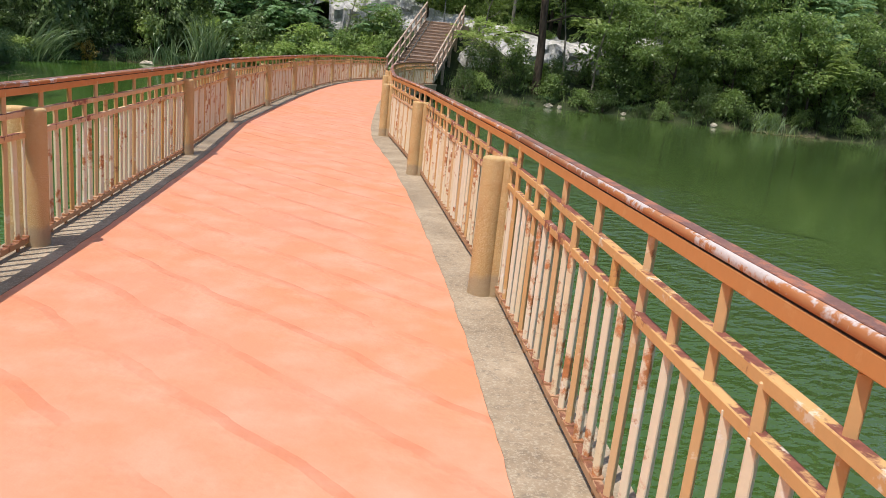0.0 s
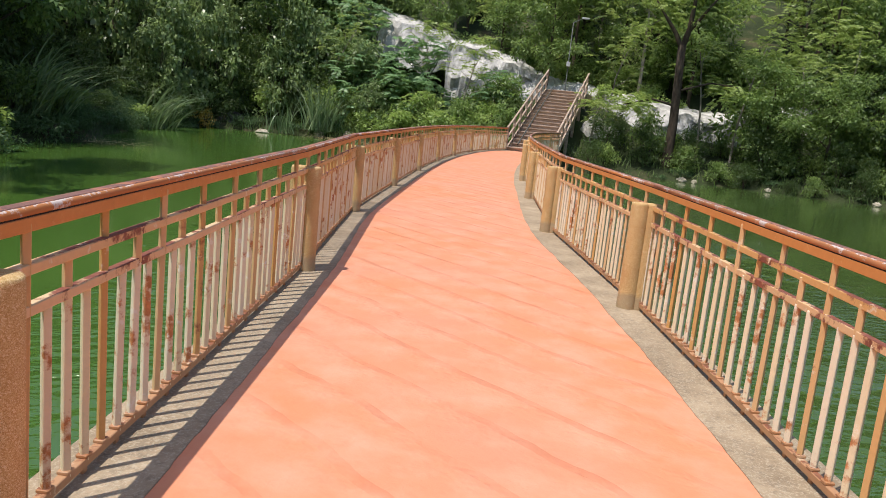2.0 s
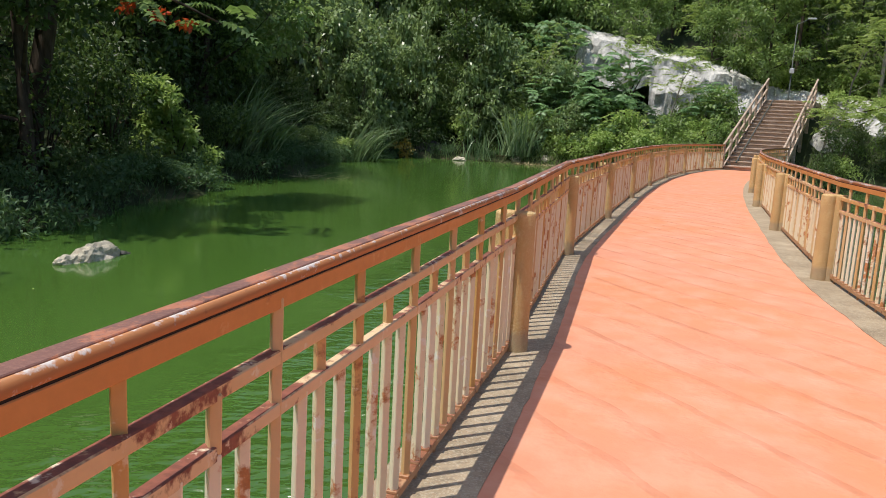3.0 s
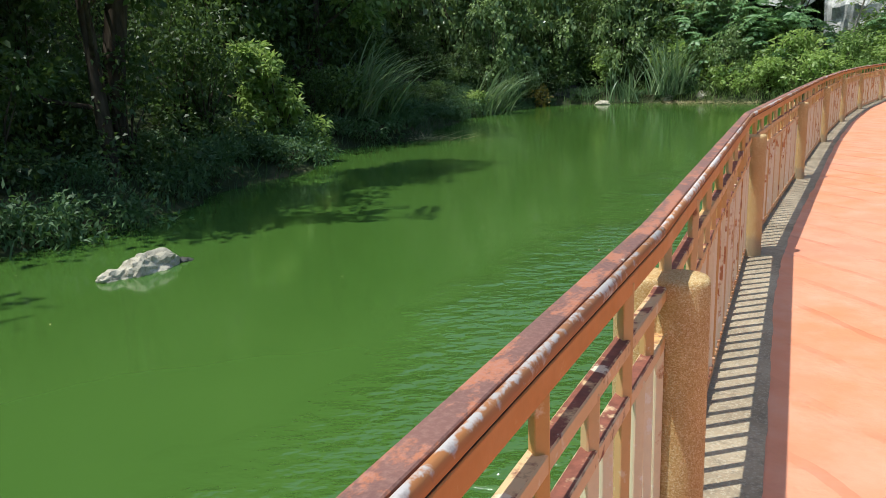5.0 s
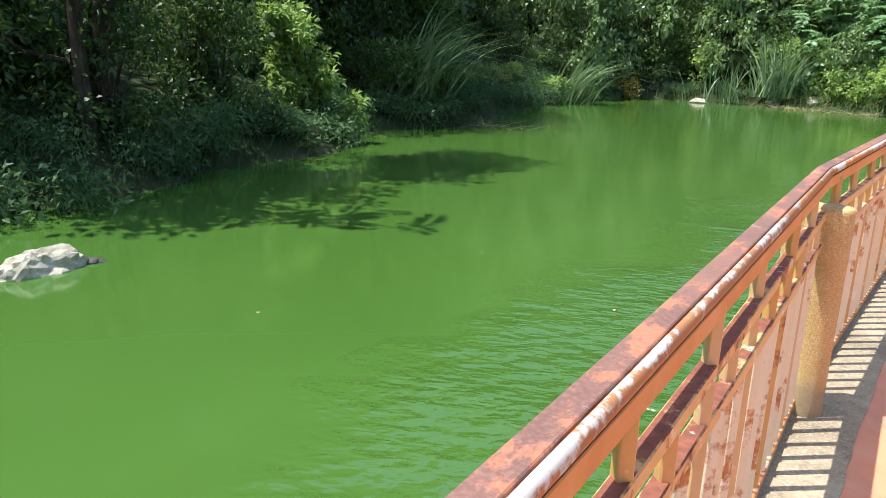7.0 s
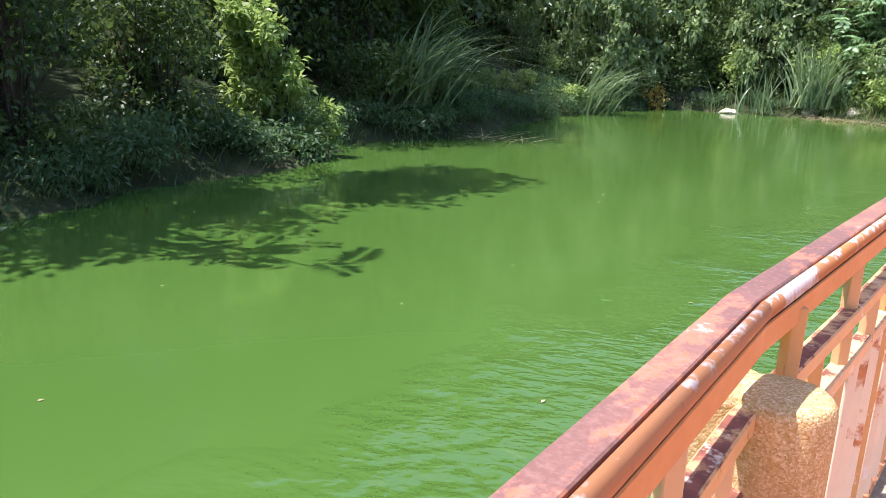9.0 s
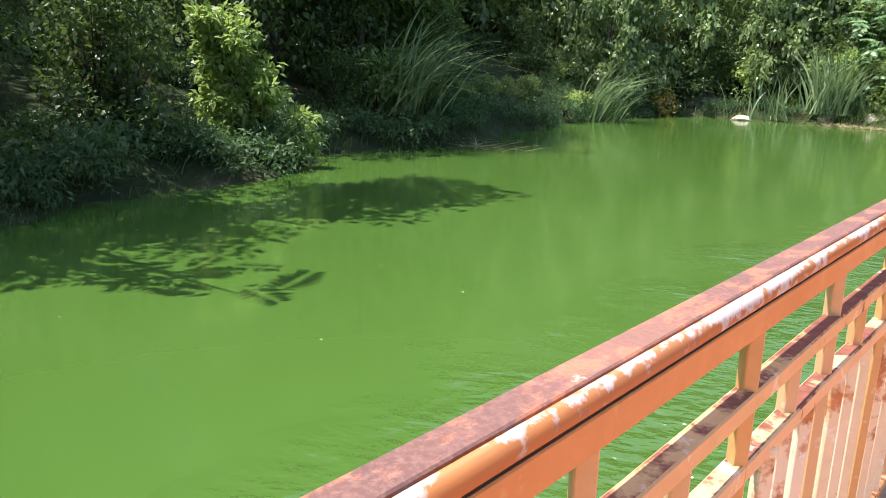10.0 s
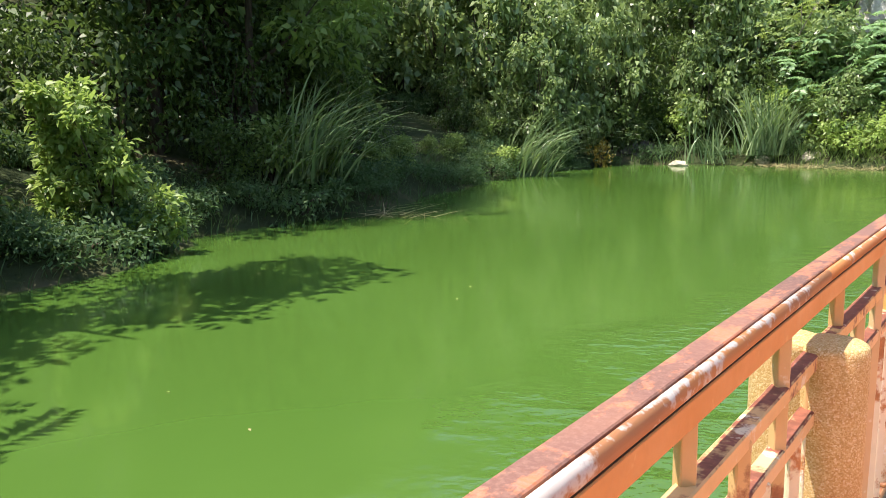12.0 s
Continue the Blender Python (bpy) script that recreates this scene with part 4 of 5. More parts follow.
def forest():
    rng = random.Random(77)
    # the shaded west bank, darkened through leaf colour too: low shrubs, then overhanging trees
    for x, y, n in along_shore(1, 15, 1.5, rng):
        if y > -8 and not (18.2 < y < 21.6):
            d = rng.uniform(0.9, 1.9)
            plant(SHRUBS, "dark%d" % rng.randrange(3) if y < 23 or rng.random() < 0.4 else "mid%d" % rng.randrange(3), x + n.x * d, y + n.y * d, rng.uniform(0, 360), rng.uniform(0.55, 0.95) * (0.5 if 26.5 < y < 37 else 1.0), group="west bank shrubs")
    for x, y, n in along_shore(2, 17, 1.0, rng):
        if y > -3:
            d = rng.uniform(0.0, 0.9)
            plant(SHRUBS, "herb%d" % rng.randrange(2), x + n.x * d, y + n.y * d, rng.uniform(0, 360), rng.uniform(0.6, 1.0), rng.uniform(0.8, 1.3), group="herb fringe")
    for a, b, r in CLEAR:
        for k in range(12):
            q, w = rng.uniform(0, 6.28), r * math.sqrt(rng.random())
            px, py = a + w * math.cos(q), b + w * math.sin(q)
            if float(shore_gap(px, py)) > 0.8:
                plant(SHRUBS, rng.choice(["herb0", "herb1", "dark1"]), px, py, rng.uniform(0, 360), rng.uniform(0.7, 1.0) * (0.6 if px > -13.8 else 1.0), 1.2, group="west bank shrubs")
    for x, y, n in along_shore(14, 17, 0.8, rng):
        d = rng.uniform(0.9, 3.4)
        if not open_spot(x + n.x * d, y + n.y * d):
            continue
        # dark kinds at the recess put its shade into leaf colour
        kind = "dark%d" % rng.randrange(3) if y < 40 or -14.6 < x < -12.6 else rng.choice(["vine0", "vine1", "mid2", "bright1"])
        plant(SHRUBS, kind, x + n.x * d, y + n.y * d, rng.uniform(0, 360), rng.uniform(0.8, 1.3), group="west bank shrubs")
    for x, y, n in along_shore(1, 15, 2.1, rng):
        if y > -10:
            d = rng.uniform(2.2, 4.2)
            if not open_spot(x + n.x * d, y + n.y * d, 1.6):
                continue
            plant(SHRUBS, "dark%d" % rng.randrange(3), x + n.x * d, y + n.y * d, rng.uniform(0, 360), rng.uniform(1.0, 1.5), 1.2, group="west bank shrubs")
    for row, (lo, hi, step) in enumerate(((2.2, 4.0, 3.6), (5.0, 8.0, 3.4), (9, 14, 3.6))):
        for x, y, n in along_shore(0, 16, step, rng):
            if y > -16:
                d = rng.uniform(lo, hi)
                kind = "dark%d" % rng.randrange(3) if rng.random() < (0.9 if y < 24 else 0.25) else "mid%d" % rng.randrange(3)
                if not open_spot(x + n.x * d, y + n.y * d) or y > 41 and row < 2:
                    continue
                plant(TREES, kind, x + n.x * d, y + n.y * d, rng.uniform(0, 360), rng.uniform(0.85, 1.2) + 0.1 * row, (1.0, 1.0, 1.15)[row], group="west bank trees")
    # low trees that hang over the water
    for x, y, n in along_shore(3, 8, 1.9, rng):
        d = rng.uniform(0.7, 1.5)
        if y > 11 and open_spot(x + n.x * d, y + n.y * d):
            plant(TREES, "dark%d" % rng.randrange(3), x + n.x * d, y + n.y * d, rng.uniform(0, 360), rng.uniform(0.8, 1.0), lean=(0, rng.uniform(2, 9)), group="west bank trees")
    # the north bank and hillside behind the stairs
    for x, y, n in along_shore(16, 26, 1.7, rng):
        if 0.0 < x < 5.2:
            continue
        d = rng.uniform(0.5, 1.6)
        kind = rng.choice(["mid0", "mid1", "dark2", "dark0"] if x > 5 else ["mid0", "mid1", "bright1"])
        if not open_spot(x + n.x * d, y + n.y * d):
            continue
        plant(SHRUBS, kind, x + n.x * d, y + n.y * d, rng.uniform(0, 360), rng.uniform(0.6, 1.0), group="north bank shrubs")
    for x, y, n in along_shore(16, 27, 2.2, rng):
        if -8 < x < 13:
            continue
        d = rng.uniform(2.2, 4.5)
        kind = rng.choice(["mid0", "mid1", "mid2", "dark0", "dark2", "sumac0"])
        plant(SHRUBS, kind, x + n.x * d, y + n.y * d, rng.uniform(0, 360), rng.uniform(1.0, 1.5), group="north bank shrubs")
    for lo, hi, step in ((5, 8, 3.4), (9.5, 14, 3.6), (15, 21, 3.8), (22, 31, 4.4)):
        for x, y, n in along_shore(14, 28, step, rng):
            d = rng.uniform(lo, hi)
            px, py = x + n.x * d, y + n.y * d
            if lo < 9 and (-8.5 < px < 13.5) or -18 < px < -4 and py < 53:
                continue
            kind = rng.choice(["airy0", "airy1", "airy2", "mid0", "mid1", "mid2"] if px > -7 else ["mid0", "mid1", "mid2", "mid1"] if px > -13 else ["mid1", "mid2", "mid0", "dark2"])
            plant(TREES, kind, px, py, rng.uniform(0, 360), rng.uniform(0.8, 1.15), group="hillside trees")
    # undergrowth over the slopes
    for lo, hi, step in ((3.5, 6, 2.6), (6, 10, 2.4), (10, 15, 2.6), (15, 22, 3.0)):
        for x, y, n in along_shore(12, 27, step, rng):
            d = rng.uniform(lo, hi)
            px, py = x + n.x * d, y + n.y * d
            if 0.0 < px < 5.0 and py < 47 or 5.0 < px < 13.0 and 42.0 < py < 45.5 or -7.5 < px < 5.5 and 47.5 < py < 52.5 or not open_spot(px, py, 1.0):
                continue
            kind = rng.choice(["mid0", "mid1", "mid2", "bright0", "sumac1", "dark1"] if px > -12.5 else ["mid0", "bright1", "dark2", "mid1"] if py > 38 else ["dark0", "dark1", "dark2", "mid1"])
            if -9 < px < 12 and 42 < py < 49:
                kind, big = rng.choice(["bright0", "bright1", "mid1"]), rng.uniform(0.7, 1.0)
            else:
                big = rng.uniform(1.2, 1.9)
            plant(SHRUBS, kind, px, py, rng.uniform(0, 360), big, group="slope undergrowth")
    for k in range(26):
        px, py = rng.uniform(-24, -7), rng.uniform(52.5, 62)
        plant(TREES, rng.choice(["dark0", "mid1", "mid2"] if px < -14 else ["mid0", "mid1", "mid2"]), px, py, rng.uniform(0, 360), rng.uniform(0.8, 1.2), group="hillside trees")
    for x, y, s in ((-17.6, 46.6, 1.0), (-19.2, 48.2, 1.1), (-20.8, 47.2, 1.1), (-18.4, 50.4, 1.2), (-22.4, 49.4, 1.2), (-16.4, 48.4, 1.0)):
        plant(SHRUBS, "vine%d" % rng.randrange(3), x, y, rng.uniform(0, 360), 1.3 * s, 1.5, group="slope undergrowth")
    # tall trees added only to close the sky gap mirrored in the water
    for x, y, s in ((-22.5, 48.6, 1.3), (-24.4, 50.0, 1.35), (-20.6, 51.2, 1.3), (-25.4, 46.8, 1.3), (-26.5, 43.4, 1.3), (-27.4, 48.4, 1.4), (-18.6, 52.6, 1.3), (-23.0, 53.0, 1.4)):
        plant(TREES, "mid%d" % rng.randrange(3), x, y, rng.uniform(0, 360), s, 1.25, group="hillside trees")
    # a wall of sunlit foliage on the far bank
    for x, y, n in along_shore(3, 16, 3.6, rng):
        d = rng.uniform(14, 22)
        if y > -6:
            plant(TREES, rng.choice(["dark0", "dark1", "mid1"]), x + n.x * d, y + n.y * d, rng.uniform(0, 360), rng.uniform(1.1, 1.4), group="west bank trees")
    for tier, (lo, size) in enumerate(((1.2, 0.8), (2.8, 1.1), (4.5, 1.3), (6.3, 1.4), (8.2, 1.5))):
        for x, y, n in along_shore(13, 18, 1.7, rng):
            px, py = x + n.x * (lo + rng.uniform(-0.5, 0.5)), y + n.y * (lo + rng.uniform(-0.5, 0.5))
            if not open_spot(px, py) or tier < 3 and -14.4 < px < -12.4 or py < 36.5 or tier > 1 and px > -8.2:
                continue
            # the recess gap takes dark leaves as its painted shade
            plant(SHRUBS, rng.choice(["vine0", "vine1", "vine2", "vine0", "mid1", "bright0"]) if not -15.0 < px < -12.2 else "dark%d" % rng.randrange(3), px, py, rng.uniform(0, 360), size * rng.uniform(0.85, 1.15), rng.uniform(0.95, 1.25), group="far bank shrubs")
    for k in range(26):
        px = -13.6 + 13.0 * k / 25 + rng.uniform(-0.3, 0.3)
        py = 46.6 - 0.10 * (px + 8) + rng.uniform(0.0, 1.8)
        if px > -8.2:
            continue
        plant(SHRUBS, rng.choice(["vine0", "vine1", "vine2", "bright1"]), px, py, rng.uniform(0, 360), rng.uniform(1.0, 1.4), rng.uniform(1.0, 1.3), group="far bank shrubs")
    for k in range(14):
        px = 7.0 + k * 1.25 + rng.uniform(-0.4, 0.4)
        plant(SHRUBS, rng.choice(["mid0", "dark2", "dark0", "bright1"]), px, 41.3 - max(0, px - 12) * 0.42 + rng.uniform(-0.4, 1.4), rng.uniform(0, 360), rng.uniform(0.8, 1.3) * (0.65 if px < 13.2 else 1.0), rng.uniform(0.9, 1.3), group="north bank shrubs")
    for x, y, n in along_shore(21, 27, 1.1, rng):
        d = rng.uniform(-0.1, 0.7)
        plant(SHRUBS, rng.choice(["dark0", "dark2", "mid0", "bright1", "herb0"]), x + n.x * d, y + n.y * d, rng.uniform(0, 360), rng.uniform(0.40, 0.7), rng.uniform(0.7, 1.1), group="north bank shrubs")
    plant(TREES, "mid1", -15.4, 25.4, 40, 0.95, group="west bank trees")
    # vine columns beside the far corner's recess; dark-leaved plants inside paint its shade
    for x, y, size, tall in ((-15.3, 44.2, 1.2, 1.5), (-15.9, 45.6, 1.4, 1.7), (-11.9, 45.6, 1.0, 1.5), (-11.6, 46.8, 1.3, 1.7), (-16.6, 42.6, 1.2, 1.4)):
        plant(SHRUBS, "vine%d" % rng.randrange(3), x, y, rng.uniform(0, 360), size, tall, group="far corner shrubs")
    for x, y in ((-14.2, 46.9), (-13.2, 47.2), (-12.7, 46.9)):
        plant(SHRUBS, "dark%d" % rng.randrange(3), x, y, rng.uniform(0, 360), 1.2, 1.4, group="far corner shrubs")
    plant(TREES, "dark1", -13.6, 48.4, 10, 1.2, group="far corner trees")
    for x, y, size in ((5.5, 54.5, 0.9), (8.0, 53.0, 0.85), (10.5, 55.0, 1.0), (12.6, 52.6, 0.9), (7.0, 57.5, 1.0), (14.5, 55.0, 1.0)):
        plant(TREES, rng.choice(["mid0", "airy1", "mid2", "airy0"]), x, y, rng.uniform(0, 360), size, group="hillside trees")
    for k in range(16):
        plant(SHRUBS, rng.choice(["mid0", "bright0", "bright1", "mid2"]), 4.5 + 0.7 * k + rng.uniform(-0.3, 0.3), 51.2 + rng.uniform(-0.6, 2.5), rng.uniform(0, 360), rng.uniform(0.8, 1.2), group="slope undergrowth")
    # trees that hang over the shore beyond the stairs and keep its foot in shade
    for x, y, n in along_shore(22, 27, 2.3, rng):
        d = rng.uniform(0.9, 2.0)
        if x > 12.5:
            plant(TREES, rng.choice(["mid0", "mid1", "airy0", "mid2", "airy2"]), x + n.x * d, y + n.y * d, rng.uniform(0, 360), rng.uniform(0.55, 0.75), rng.uniform(0.8, 1.0), group="north shore trees")
    # sunlit vines on the slope left of the recess
    for x, y, size in ((-16.5, 39.8, 1.0), (-17.0, 41.2, 1.3), (-17.6, 42.6, 1.4), (-18.4, 40.4, 1.4), (-18.9, 43.6, 1.5), (-19.8, 41.6, 1.6), (-20.6, 39.4, 1.6)):
        plant(SHRUBS, "vine%d" % rng.randrange(3), x, y, rng.uniform(0, 360), size, 1.5, group="far corner shrubs")
    # the banks behind and to the east
    for lo, hi, step in ((2, 6, 5.0), (8, 14, 6.0)):
        for x, y, n in along_shore(28, 31, step, rng):
            d = rng.uniform(lo, hi)
            plant(TREES, rng.choice(["mid0", "mid1", "mid2", "dark0"]), x + n.x * d, y + n.y * d, rng.uniform(0, 360), rng.uniform(0.9, 1.3), group="east bank trees")


forest()


# ---- single plants, rocks and the pale bank ----
def lump(name, sx, sy, sz, seed, rough=0.25, level=4, freq=1.6):
    bm = bmesh.new()
    bmesh.ops.create_icosphere(bm, subdivisions=level, radius=1.0)
    o = Vector((seed * 3.1, seed * 1.7, seed))
    for v in bm.verts:
        k = 1 + rough * noise.noise(v.co * freq + o) + rough * 0.5 * noise.noise(v.co * freq * 3 + o) + rough * 0.22 * noise.noise(v.co * freq * 8 + o)
        v.co = Vector((v.co.x * sx, v.co.y * sy, v.co.z * sz)) * k
    me = bpy.data.meshes.new(name)
    bm.to_mesh(me)
    bm.free()
    return me


def rock(x, y, z, sx, sy, sz, seed, mat, label, turn=0.0, rough=0.3):
    ob = part("rock", lump("rock", sx, sy, sz, seed, rough), mat, m=pose(x, y, z, 0, 0, turn))
    return tagged(ob, label, "rock")


rock(-7.66, 11.94, -0.80, 0.40, 0.22, 0.27, 3, BOULDER, "pale grey boulder standing out of the green water", 88, 0.30)
rock(-7.68, 11.50, -0.79, 0.25, 0.12, 0.14, 6, BOULDER, "low pale stone at the foot of the boulder", 80, 0.35)
rock(-7.60, 12.36, -0.78, 0.14, 0.08, 0.09, 8, DARK_ROCK, "small dark stone at the boulder's pointed end", 70, 0.35)
rock(-12.1, 43.4, -0.74, 0.40, 0.25, 0.18, 9, BOULDER, "pale stone on the far waterline", 10)
rock(-14.2, 44.6, -0.45, 0.9, 0.7, 0.6, 12, DARK_ROCK, "dark rounded bank rock in shade", 30)
rock(-9.2, 44.6, -0.55, 0.45, 0.35, 0.25, 15, BOULDER, "grey stone among the reeds", 80)
rock(-7.6, 44.8, -0.5, 0.4, 0.45, 0.3, 18, BOULDER, "grey stone among the reeds", 20)
for k, (x, y, s) in enumerate(((9.6, 39.5, 0.24), (10.2, 39.4, 0.16), (13.4, 38.6, 0.18), (17.4, 36.6, 0.18))):
    rock(x, y, -0.68, s, s * 0.8, s * 0.7, 20 + k, BOULDER, "small pale stone at the water's edge", 40 * k)


def pale_bank():
    """A band of pale limestone along the hillside path."""
    line = [(-9.0, 53.5, 7.6, 1.6), (-6.0, 52.0, 7.0, 2.4), (-4.4, 51.5, 6.4, 2.2), (-2.3, 51.0, 5.9, 1.2), (-0.6, 50.6, 5.6, 1.2), (1.25, 50.2, 5.0, 1.1), (2.7, 50.0, 4.25, 0.8), (4.2, 49.8, 3.9, 0.8), (5.8, 48.6, 3.6, 0.9), (7.9, 45.4, 3.1, 1.2), (10.2, 44.6, 2.75, 1.2), (12.6, 44.8, 2.50, 1.0), (16.0, 45.2, 3.2, 0.8), (18.9, 46.0, 3.85, 1.0), (23.0, 47.0, 4.0, 0.8)]
    verts, faces, cols = [], [], 9
    rows = []
    for k in range(len(line) - 1):
        for s in range(12):
            t = s / 12
            rows.append([line[k][e] * (1 - t) + line[k + 1][e] * t for e in range(4)])
    for i, (x, y, z, h) in enumerate(rows):
        base = at_land(x, y - 0.8) - 0.4
        low = min(z - h, base) if h < 1.5 else z - h - 0.6
        for c in range(cols):
            t = c / (cols - 1)
            if t < 0.7:
                u = t / 0.7
                p = Vector((x, y - 0.7 + 0.7 * u ** 1.6, low + (z - low) * u ** 0.8))
            else:
                p = Vector((x, y + (t - 0.7) / 0.3 * 3.2, z + (t - 0.7) / 0.3 * 0.35))
            w = noise.noise(p * 0.9) * 0.55 + noise.noise(p * 2.7) * 0.3 + noise.noise(p * 6.0) * 0.12
            verts.append((p.x + w * 0.5, p.y + w, p.z + 0.6 * w))
    n = len(rows)
    faces = [(r * cols + c, r * cols + c + 1, (r + 1) * cols + c + 1, (r + 1) * cols + c) for r in range(n - 1) for c in range(cols - 1)]
    ob = part("rock_bank", mesh_of("rock_bank", verts, faces), LIMESTONE)
    tagged(ob, "pale bare limestone bank along the hillside path", "rock", kind="structure")


pale_bank()
rock(5.5, 42.2, 0.75, 0.75, 0.55, 1.15, 31, LIMESTONE, "white limestone block beside the stairs", 15, 0.25)
rock(6.5, 42.8, 0.8, 0.7, 0.5, 0.7, 33, LIMESTONE, "white limestone block beside the stairs", 60, 0.25)


def lone_plants():
    rng = random.Random(31)
    # bush leaning out over the water, its sunlight partly in the leaf colour
    spots = []
    for k in range(58):
        t = (k / 57) ** 1.15
        w = 1.12 - 0.78 * t
        u, v = rng.uniform(-w, w), rng.gauss(0, 0.28)
        spots.append((-12.45 + 0.48 * u + 0.88 * v - 0.35 * t, 20.15 + 0.88 * u - 0.48 * v - 0.45 * t, -0.55 + 2.5 * t + rng.gauss(0, 0.09), rng.uniform(0.5, 1.0)))
    b = thing("shrub", "yellow-green bush leaning over the shaded pond edge, sunlight put into its leaves", "shrub", pose(-12.6, 20.2, at_land(-12.6, 20.2)))
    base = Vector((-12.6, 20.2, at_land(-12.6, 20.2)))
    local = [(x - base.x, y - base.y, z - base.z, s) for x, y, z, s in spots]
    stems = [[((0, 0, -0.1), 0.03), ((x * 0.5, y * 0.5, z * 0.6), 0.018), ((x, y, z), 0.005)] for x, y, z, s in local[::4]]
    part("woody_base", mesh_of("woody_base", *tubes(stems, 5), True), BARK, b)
    part("crown", crown_mesh("crown", 301, local, 130, 0.30, 0.14, 0.50, 0.7, 1.0), LEAF_SUN_TINTED, b)
    # reed clumps
    for x, y, high, n, lean, text in ((-14.0, 25.6, 2.7, 150, (0.40, 0.08), "tall arching green reed clump in the shallows"), (-15.3, 37.0, 2.7, 110, (0.40, 0.03), "tall arching green reed clump in the shallows"),
                                      (-11.2, 44.3, 2.0, 40, (-0.05, 0.0), "stiff upright clump of sword leaves"), (-9.3, 44.6, 2.6, 260, (0.05, 0.0), "dense pale green reed clump on the far bank"), (19.8, 36.0, 1.1, 160, (0.1, 0.0), "pale straw-green grass clump at the water's edge")):
        roots = [(rng.gauss(0, 0.42), rng.gauss(0, 0.38), 0) for _ in range(n)]
        r = thing("reed_clump", text, "reeds", pose(x, y, max(at_land(x, y), WATER_Z - 0.1)))
        part("foliage", blade_mesh("foliage", int(n + x), roots, high, 0.072 if high > 1.5 else 0.035, lean, 1.2 if lean[0] > 0.3 else 0.9, 8, 0.40), REED, r)
    # fallen straw by the reeds
    for x, y, n in ((-12.4, 26.3, 60), (-7.8, 43.7, 150), (20.4, 35.5, 90), (-5.7, 43.2, 110)):
        roots = [(x + rng.gauss(0, 0.7), y + rng.gauss(0, 0.28), WATER_Z + 0.03) for _ in range(n)]
        st = part("straw", blade_mesh("straw", n, roots, 0.75, 0.03, (0.3, 0.0), 0.2, 3, 2.4), STRAW)
        st.scale = (1, 1, 0.25)
        st.location.z = WATER_Z * 0.75
        tagged(st, "flattened dry reed straw floating at the bank", "straw", kind="stuff")
    # creepers and shrubs by the far end
    for x, y, kind, s, t in ((-15.7, 36.4, "bright0", 0.7, 0.75), (-15.6, 37.8, "bright1", 0.65, 0.7), (-9.2, 45.7, "bright0", 1.0, 1.5), (-7.4, 45.5, "bright1", 0.9, 1.2), (-4.6, 43.9, "bright0", 1.1, 0.9), (-2.6, 43.3, "bright1", 1.2, 0.8), (-0.9, 42.8, "bright0", 1.0, 0.9), (-6.3, 44.8, "bright1", 1.0, 0.8), (-3.4, 45.0, "bright0", 1.3, 1.0), (0.3, 43.5, "bright1", 0.9, 0.8),
                             (-6.0, 46.2, "sumac0", 1.25, 1.0), (-4.2, 46.6, "sumac1", 1.35, 1.05), (-7.8, 46.6, "sumac1", 1.2, 1.0), (-2.6, 47.6, "sumac0", 0.55, 0.9), (0.2, 44.8, "sumac1", 0.9, 0.85), (0.9, 44.0, "mid0", 1.0, 1.0), (-0.7, 45.6, "mid1", 0.9, 0.9),
                             (-8.3, 45.6, "bright1", 1.0, 1.4)):
        plant(SHRUBS, kind, x, y, rng.uniform(0, 360), s, t, group="far bank shrubs")
    y = thing("shrub", "small yellowing bush on the far waterline", "shrub", pose(-14.9, 42.2, at_land(-14.9, 42.2) - 0.05))
    part("woody_base", mesh_of("woody_base", *tubes(shrub_stems(71, 0.5, 1.1), 5), True), BARK, y)
    part("crown", crown_mesh("crown", 77, shrub_spots(72, 0.5, 1.15, 16), 34, 0.28, 0.11, 0.5, 0.8), LEAF_YELLOW, y)
    # the forked tree right of the stairs
    limbs = [[((0, 0, -0.4), 0.26), ((0.05, 0, 2.0), 0.22), ((-0.03, 0, 4.0), 0.20), ((-0.08, 0.05, 5.8), 0.19)],
             [((-0.08, 0.05, 5.6), 0.13), ((-0.45, 0.1, 6.3), 0.11), ((-0.9, 0.2, 6.9), 0.08), ((-1.7, 0.3, 8.0), 0.03)],
             [((-0.08, 0.05, 5.6), 0.15), ((0.15, 0.0, 6.6), 0.13), ((0.2, -0.1, 8.0), 0.08), ((0.3, -0.2, 9.6), 0.03)],
             [((0.1, 0.0, 6.4), 0.10), ((0.6, 0.0, 7.1), 0.08), ((1.2, -0.1, 8.0), 0.05), ((1.9, -0.2, 9.2), 0.02)],
             [((0.05, 0, 2.9), 0.07), ((-1.2, -0.4, 3.1), 0.05), ((-2.6, -0.7, 2.7), 0.02)],
             [((0.0, 0, 3.6), 0.06), ((1.4, -0.5, 4.1), 0.04), ((2.6, -0.8, 4.0), 0.015)]]
    spots = [(rng.gauss(0.2, 1.9), rng.gauss(0, 1.2), rng.uniform(7.2, 10.6), rng.uniform(0.7, 1.2)) for _ in range(50)]
    spots += [(-1.2 - 0.9 * rng.random() * 1.7, -0.5 + rng.gauss(0, 0.25), 2.85 + rng.gauss(0, 0.2), 0.8) for _ in range(9)]
    spots += [(1.5 + 1.1 * rng.random(), -0.6 + rng.gauss(0, 0.25), 3.9 + rng.gauss(0, 0.2), 0.7) for _ in range(5)]
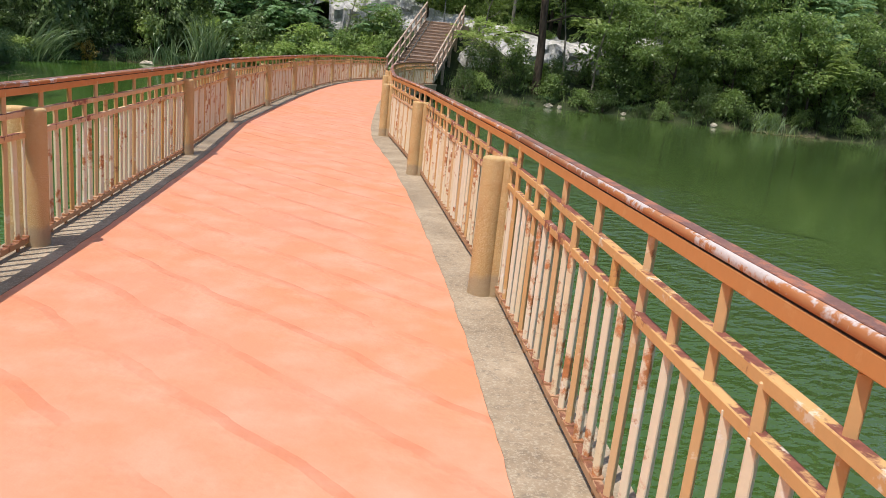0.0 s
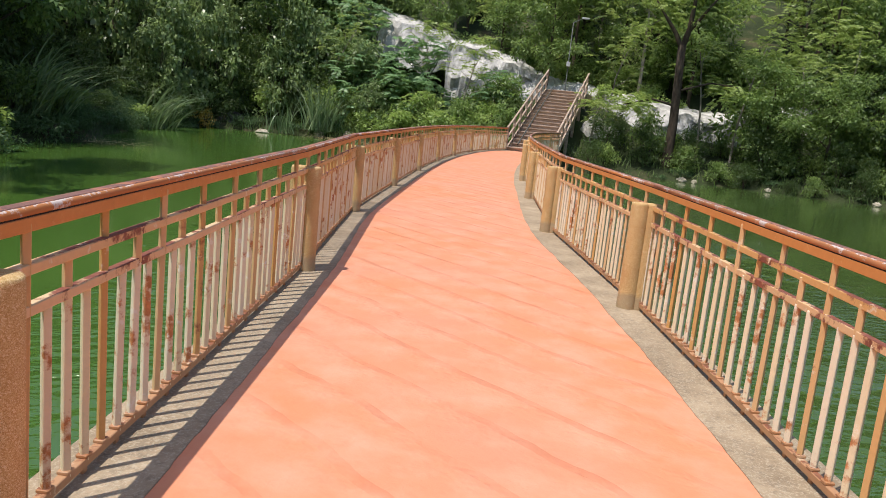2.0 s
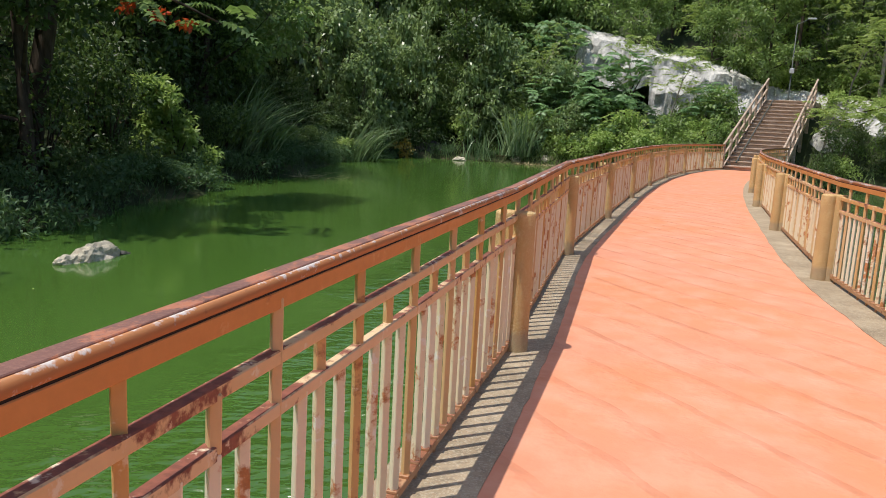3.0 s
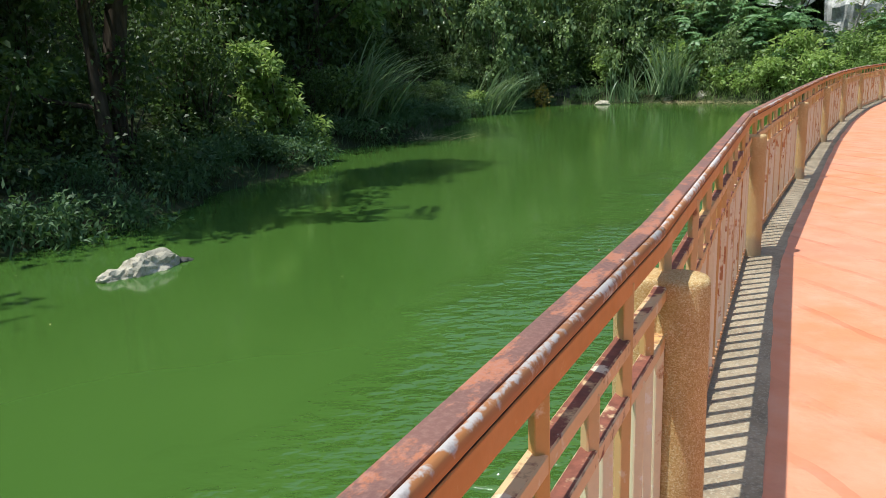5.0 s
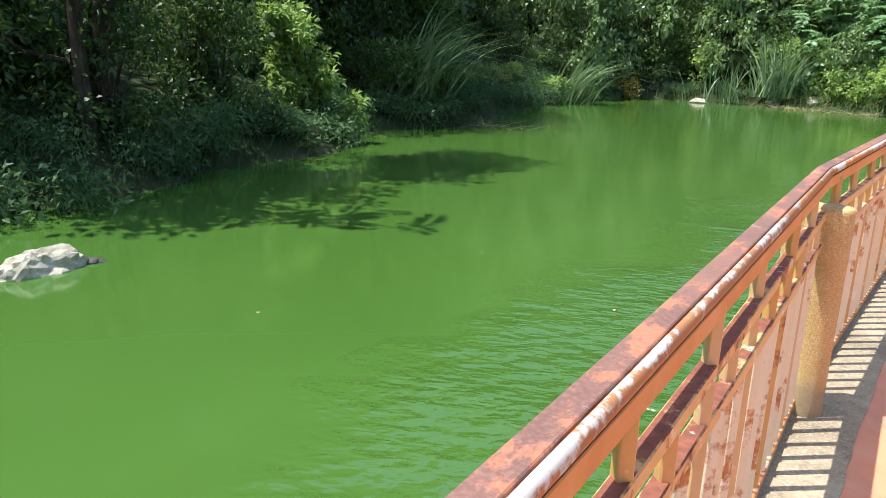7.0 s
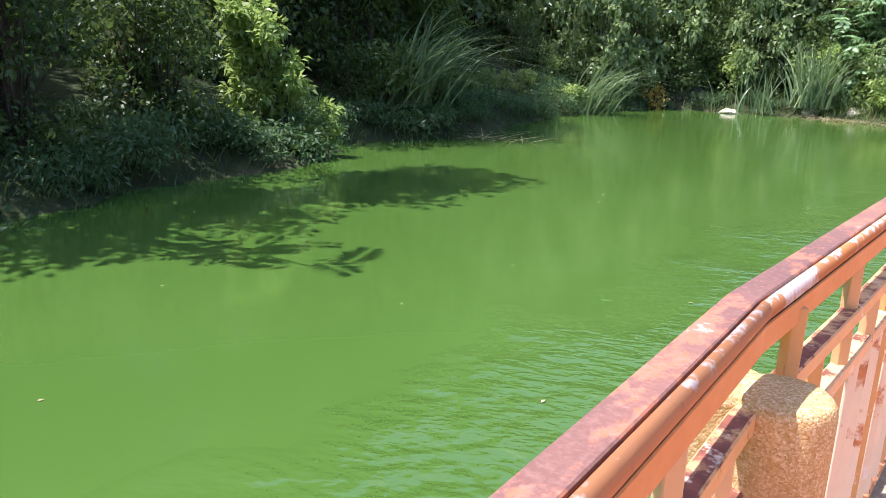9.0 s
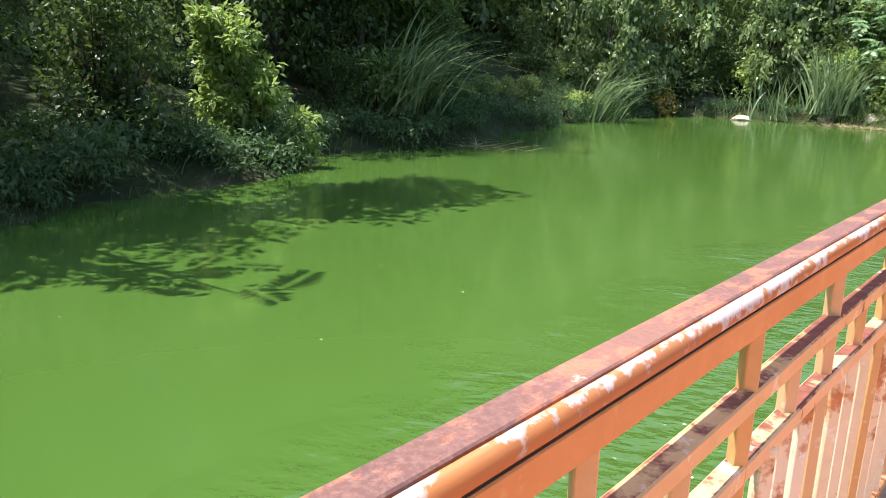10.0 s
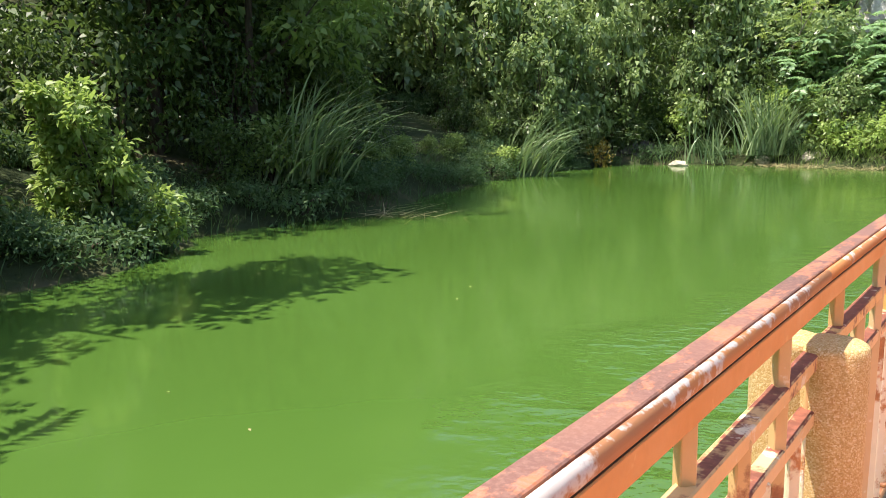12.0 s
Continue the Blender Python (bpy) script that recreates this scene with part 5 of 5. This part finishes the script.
    tree("tall dark forked tree with feathery hanging foliage", limbs, frond_mesh("crown", 411, spots, 9, 0.62, 8, 0.3), LEAF_LIGHT, BARK, pose(9.0, 40.6, at_land(9.0, 40.6)))
    # the tree whose limbs shade the pond edge
    limbs = [[((0, 0, -0.4), 0.24), ((0.2, 0.2, 1.6), 0.20), ((0.3, 0.5, 3.4), 0.17), ((0.6, 0.8, 5.2), 0.13), ((0.8, 1.0, 7.0), 0.06)],
             [((0.3, 0.5, 3.6), 0.10), ((1.2, 1.8, 4.8), 0.07), ((1.9, 3.2, 5.3), 0.04), ((2.1, 4.6, 5.5), 0.015)],
             [((0.3, 0.4, 3.4), 0.10), ((1.2, -0.6, 4.7), 0.07), ((1.9, -1.7, 5.2), 0.04), ((2.1, -2.8, 5.3), 0.015)],
             [((0.5, 0.7, 4.6), 0.08), ((1.5, 0.9, 5.4), 0.05), ((2.4, 1.0, 5.7), 0.015)]]
    spots = [(rng.uniform(0.4, 2.2), rng.uniform(-3.2, 4.8), rng.uniform(4.6, 6.2), rng.uniform(0.7, 1.2)) for _ in range(72)]
    tree("dark leaning tree with limbs spread over the pond edge", limbs, crown_mesh("crown", 431, spots, 80, 0.75, 0.21, 0.55, 0.5), LEAF_SHADE_TINTED, BARK, pose(-12.1, 15.0, at_land(-12.1, 15.0)))
    # slender pale stems on the slope
    for k, (x, yy, hh, lx, ly) in enumerate(((-1.6, 44.6, 4.6, 0.9, 0.1), (-3.6, 46.5, 5.4, -0.4, 0.2), (6.0, 42.5, 4.8, 0.7, 0.0), (5.2, 41.0, 2.4, 0.3, 0.0), (10.6, 41.5, 6.5, -0.6, 0.0), (12.4, 41.8, 6.8, 0.9, 0.1), (15.4, 40.8, 6.0, -0.7, 0.0), (17.2, 41.5, 6.6, 0.5, 0.0), (-9.6, 46.5, 6.0, 1.6, 0.0))):
        limbs, spots = limbs_for(500 + k, hh, 0.07, 1.0, (lx, ly), 4, 0.55)
        t = thing("sapling", "slender leaning pale-barked sapling on the slope", "tree", pose(x, yy, at_land(x, yy)), "saplings on the slope")
        part("trunk", mesh_of("trunk", *tubes(limbs, 6), True), BARK_PALE, t)
        part("crown", frond_mesh("crown", 520 + k, spots[::2], 6, 0.5, 7, 0.3), LEAF_LIGHT, t)
    # red-flowering branch reaching out from the west bank
    limbs = [[((-3.0, -0.6, 0.9), 0.07), ((-1.4, -0.2, 0.8), 0.05), ((0.0, 0.0, 0.35), 0.03), ((0.9, 0.2, -0.05), 0.012)]]
    f = thing("flowering_branch", "overhanging branch with feathered leaves and red flowers", "branch", pose(-8.35, 14.35, 2.72))
    part("branch", mesh_of("branch", *tubes(limbs, 6), True), BARK, f)
    part("foliage", frond_mesh("foliage", 611, [(-0.5, 0, 0.5, 0.8), (0.2, 0.1, 0.25, 0.8), (0.7, 0.2, 0.05, 0.5)], 7, 0.6, 9, 0.36), LEAF_MID, f)
    part("blossom", crown_mesh("blossom", 613, [(0.05, -0.25, 0.02, 0.9), (0.50, -0.15, -0.10, 0.8), (-0.55, -0.3, 0.12, 0.8)], 46, 0.15, 0.09, 0.7, 0.6), PETAL, f)


lone_plants()


def shore_grass():
    rng = random.Random(91)
    roots, tall = [], []
    for x, y, n in along_shore(2, 15, 0.0095 * 2, rng):
        if y < -4:
            continue
        d = rng.uniform(-0.15, 1.5) ** 1.0
        px, py = x + n.x * d, y + n.y * d
        roots.append((px, py))
    pts = np.array(roots)
    z = land(pts[:, 0], pts[:, 1])
    z = np.maximum(z, WATER_Z - 0.05)
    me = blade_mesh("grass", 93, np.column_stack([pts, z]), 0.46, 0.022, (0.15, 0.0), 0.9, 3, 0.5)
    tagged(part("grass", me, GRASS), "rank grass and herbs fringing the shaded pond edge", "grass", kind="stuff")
    roots = []
    for x, y, n in along_shore(15, 27, 0.035, rng):
        if 1.0 < x < 3.6:
            continue
        d = rng.uniform(-0.2, 1.6)
        roots.append((x + n.x * d, y + n.y * d))
    pts = np.array(roots)
    z = np.maximum(land(pts[:, 0], pts[:, 1]), WATER_Z - 0.05)
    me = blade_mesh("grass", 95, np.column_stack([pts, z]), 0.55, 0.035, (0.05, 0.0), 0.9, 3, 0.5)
    tagged(part("grass", me, GRASS_SUN_TINTED), "waterside grass along the far bank", "grass", kind="stuff")
    g = np.random.default_rng(97)
    pts = np.column_stack([g.uniform(-9.0, 0.6, 5200), g.uniform(41.2, 46.5, 5200)])
    pts = pts[shore_gap(pts[:, 0], pts[:, 1]) > 0.1]
    me = blade_mesh("grass", 98, np.column_stack([pts, land(pts[:, 0], pts[:, 1])]), 0.42, 0.035, (0.05, 0.0), 0.9, 3, 0.5)
    tagged(part("grass", me, GRASS_SUN_TINTED), "yellow-green grass slope beside the stairs, sunlight put into its colour", "grass", kind="stuff")


shore_grass()


def lamp_post(x, y):
    t = thing("lamp_post", "thin grey path lamp with a white box", "lamp", pose(x, y, at_land(x, y)))
    z = 7.1 - at_land(x, y)
    part("pole", mesh_of("pole", *tubes([[((0, 0, -0.2), 0.035), ((0, 0, z), 0.028)], [((0, 0, z), 0.025), ((0.5, 0, z + 0.28), 0.02)]], 8), True), LAMP_METAL, t)
    part("lamp_head", box(0.42, 0.16, 0.09, 0.02, at=(0.66, 0, z + 0.30)), LAMP_PAINT, t, "white lamp head")
    part("control_box", box(0.22, 0.14, 0.26, 0.02, at=(0, -0.10, z - 2.3)), LAMP_PAINT, t, "white box on the pole")


lamp_post(4.2, 47.5)


def floating_leaves():
    g = np.random.default_rng(17)
    k = 30
    c = np.column_stack([g.uniform(-9.5, -2.2, k), g.uniform(8, 34, k), np.full(k, WATER_Z + 0.006)])
    q = g.uniform(0, 6.28, k)
    a = np.column_stack([np.cos(q), np.sin(q), np.zeros(k)])
    n = np.tile([0.0, 0.0, 1.0], (k, 1)) + g.normal(0, 0.1, (k, 3))
    size = g.uniform(0.02, 0.06, k)
    v = leaf_arrays(c, a, n, size, size * 0.5, 0.0)
    tagged(part("floating_leaves", fast_mesh("floating_leaves", v, np.arange(4 * k).reshape(-1, 4)), STRAW), "small dry leaves floating on the pond", "leaves", kind="stuff")


floating_leaves()
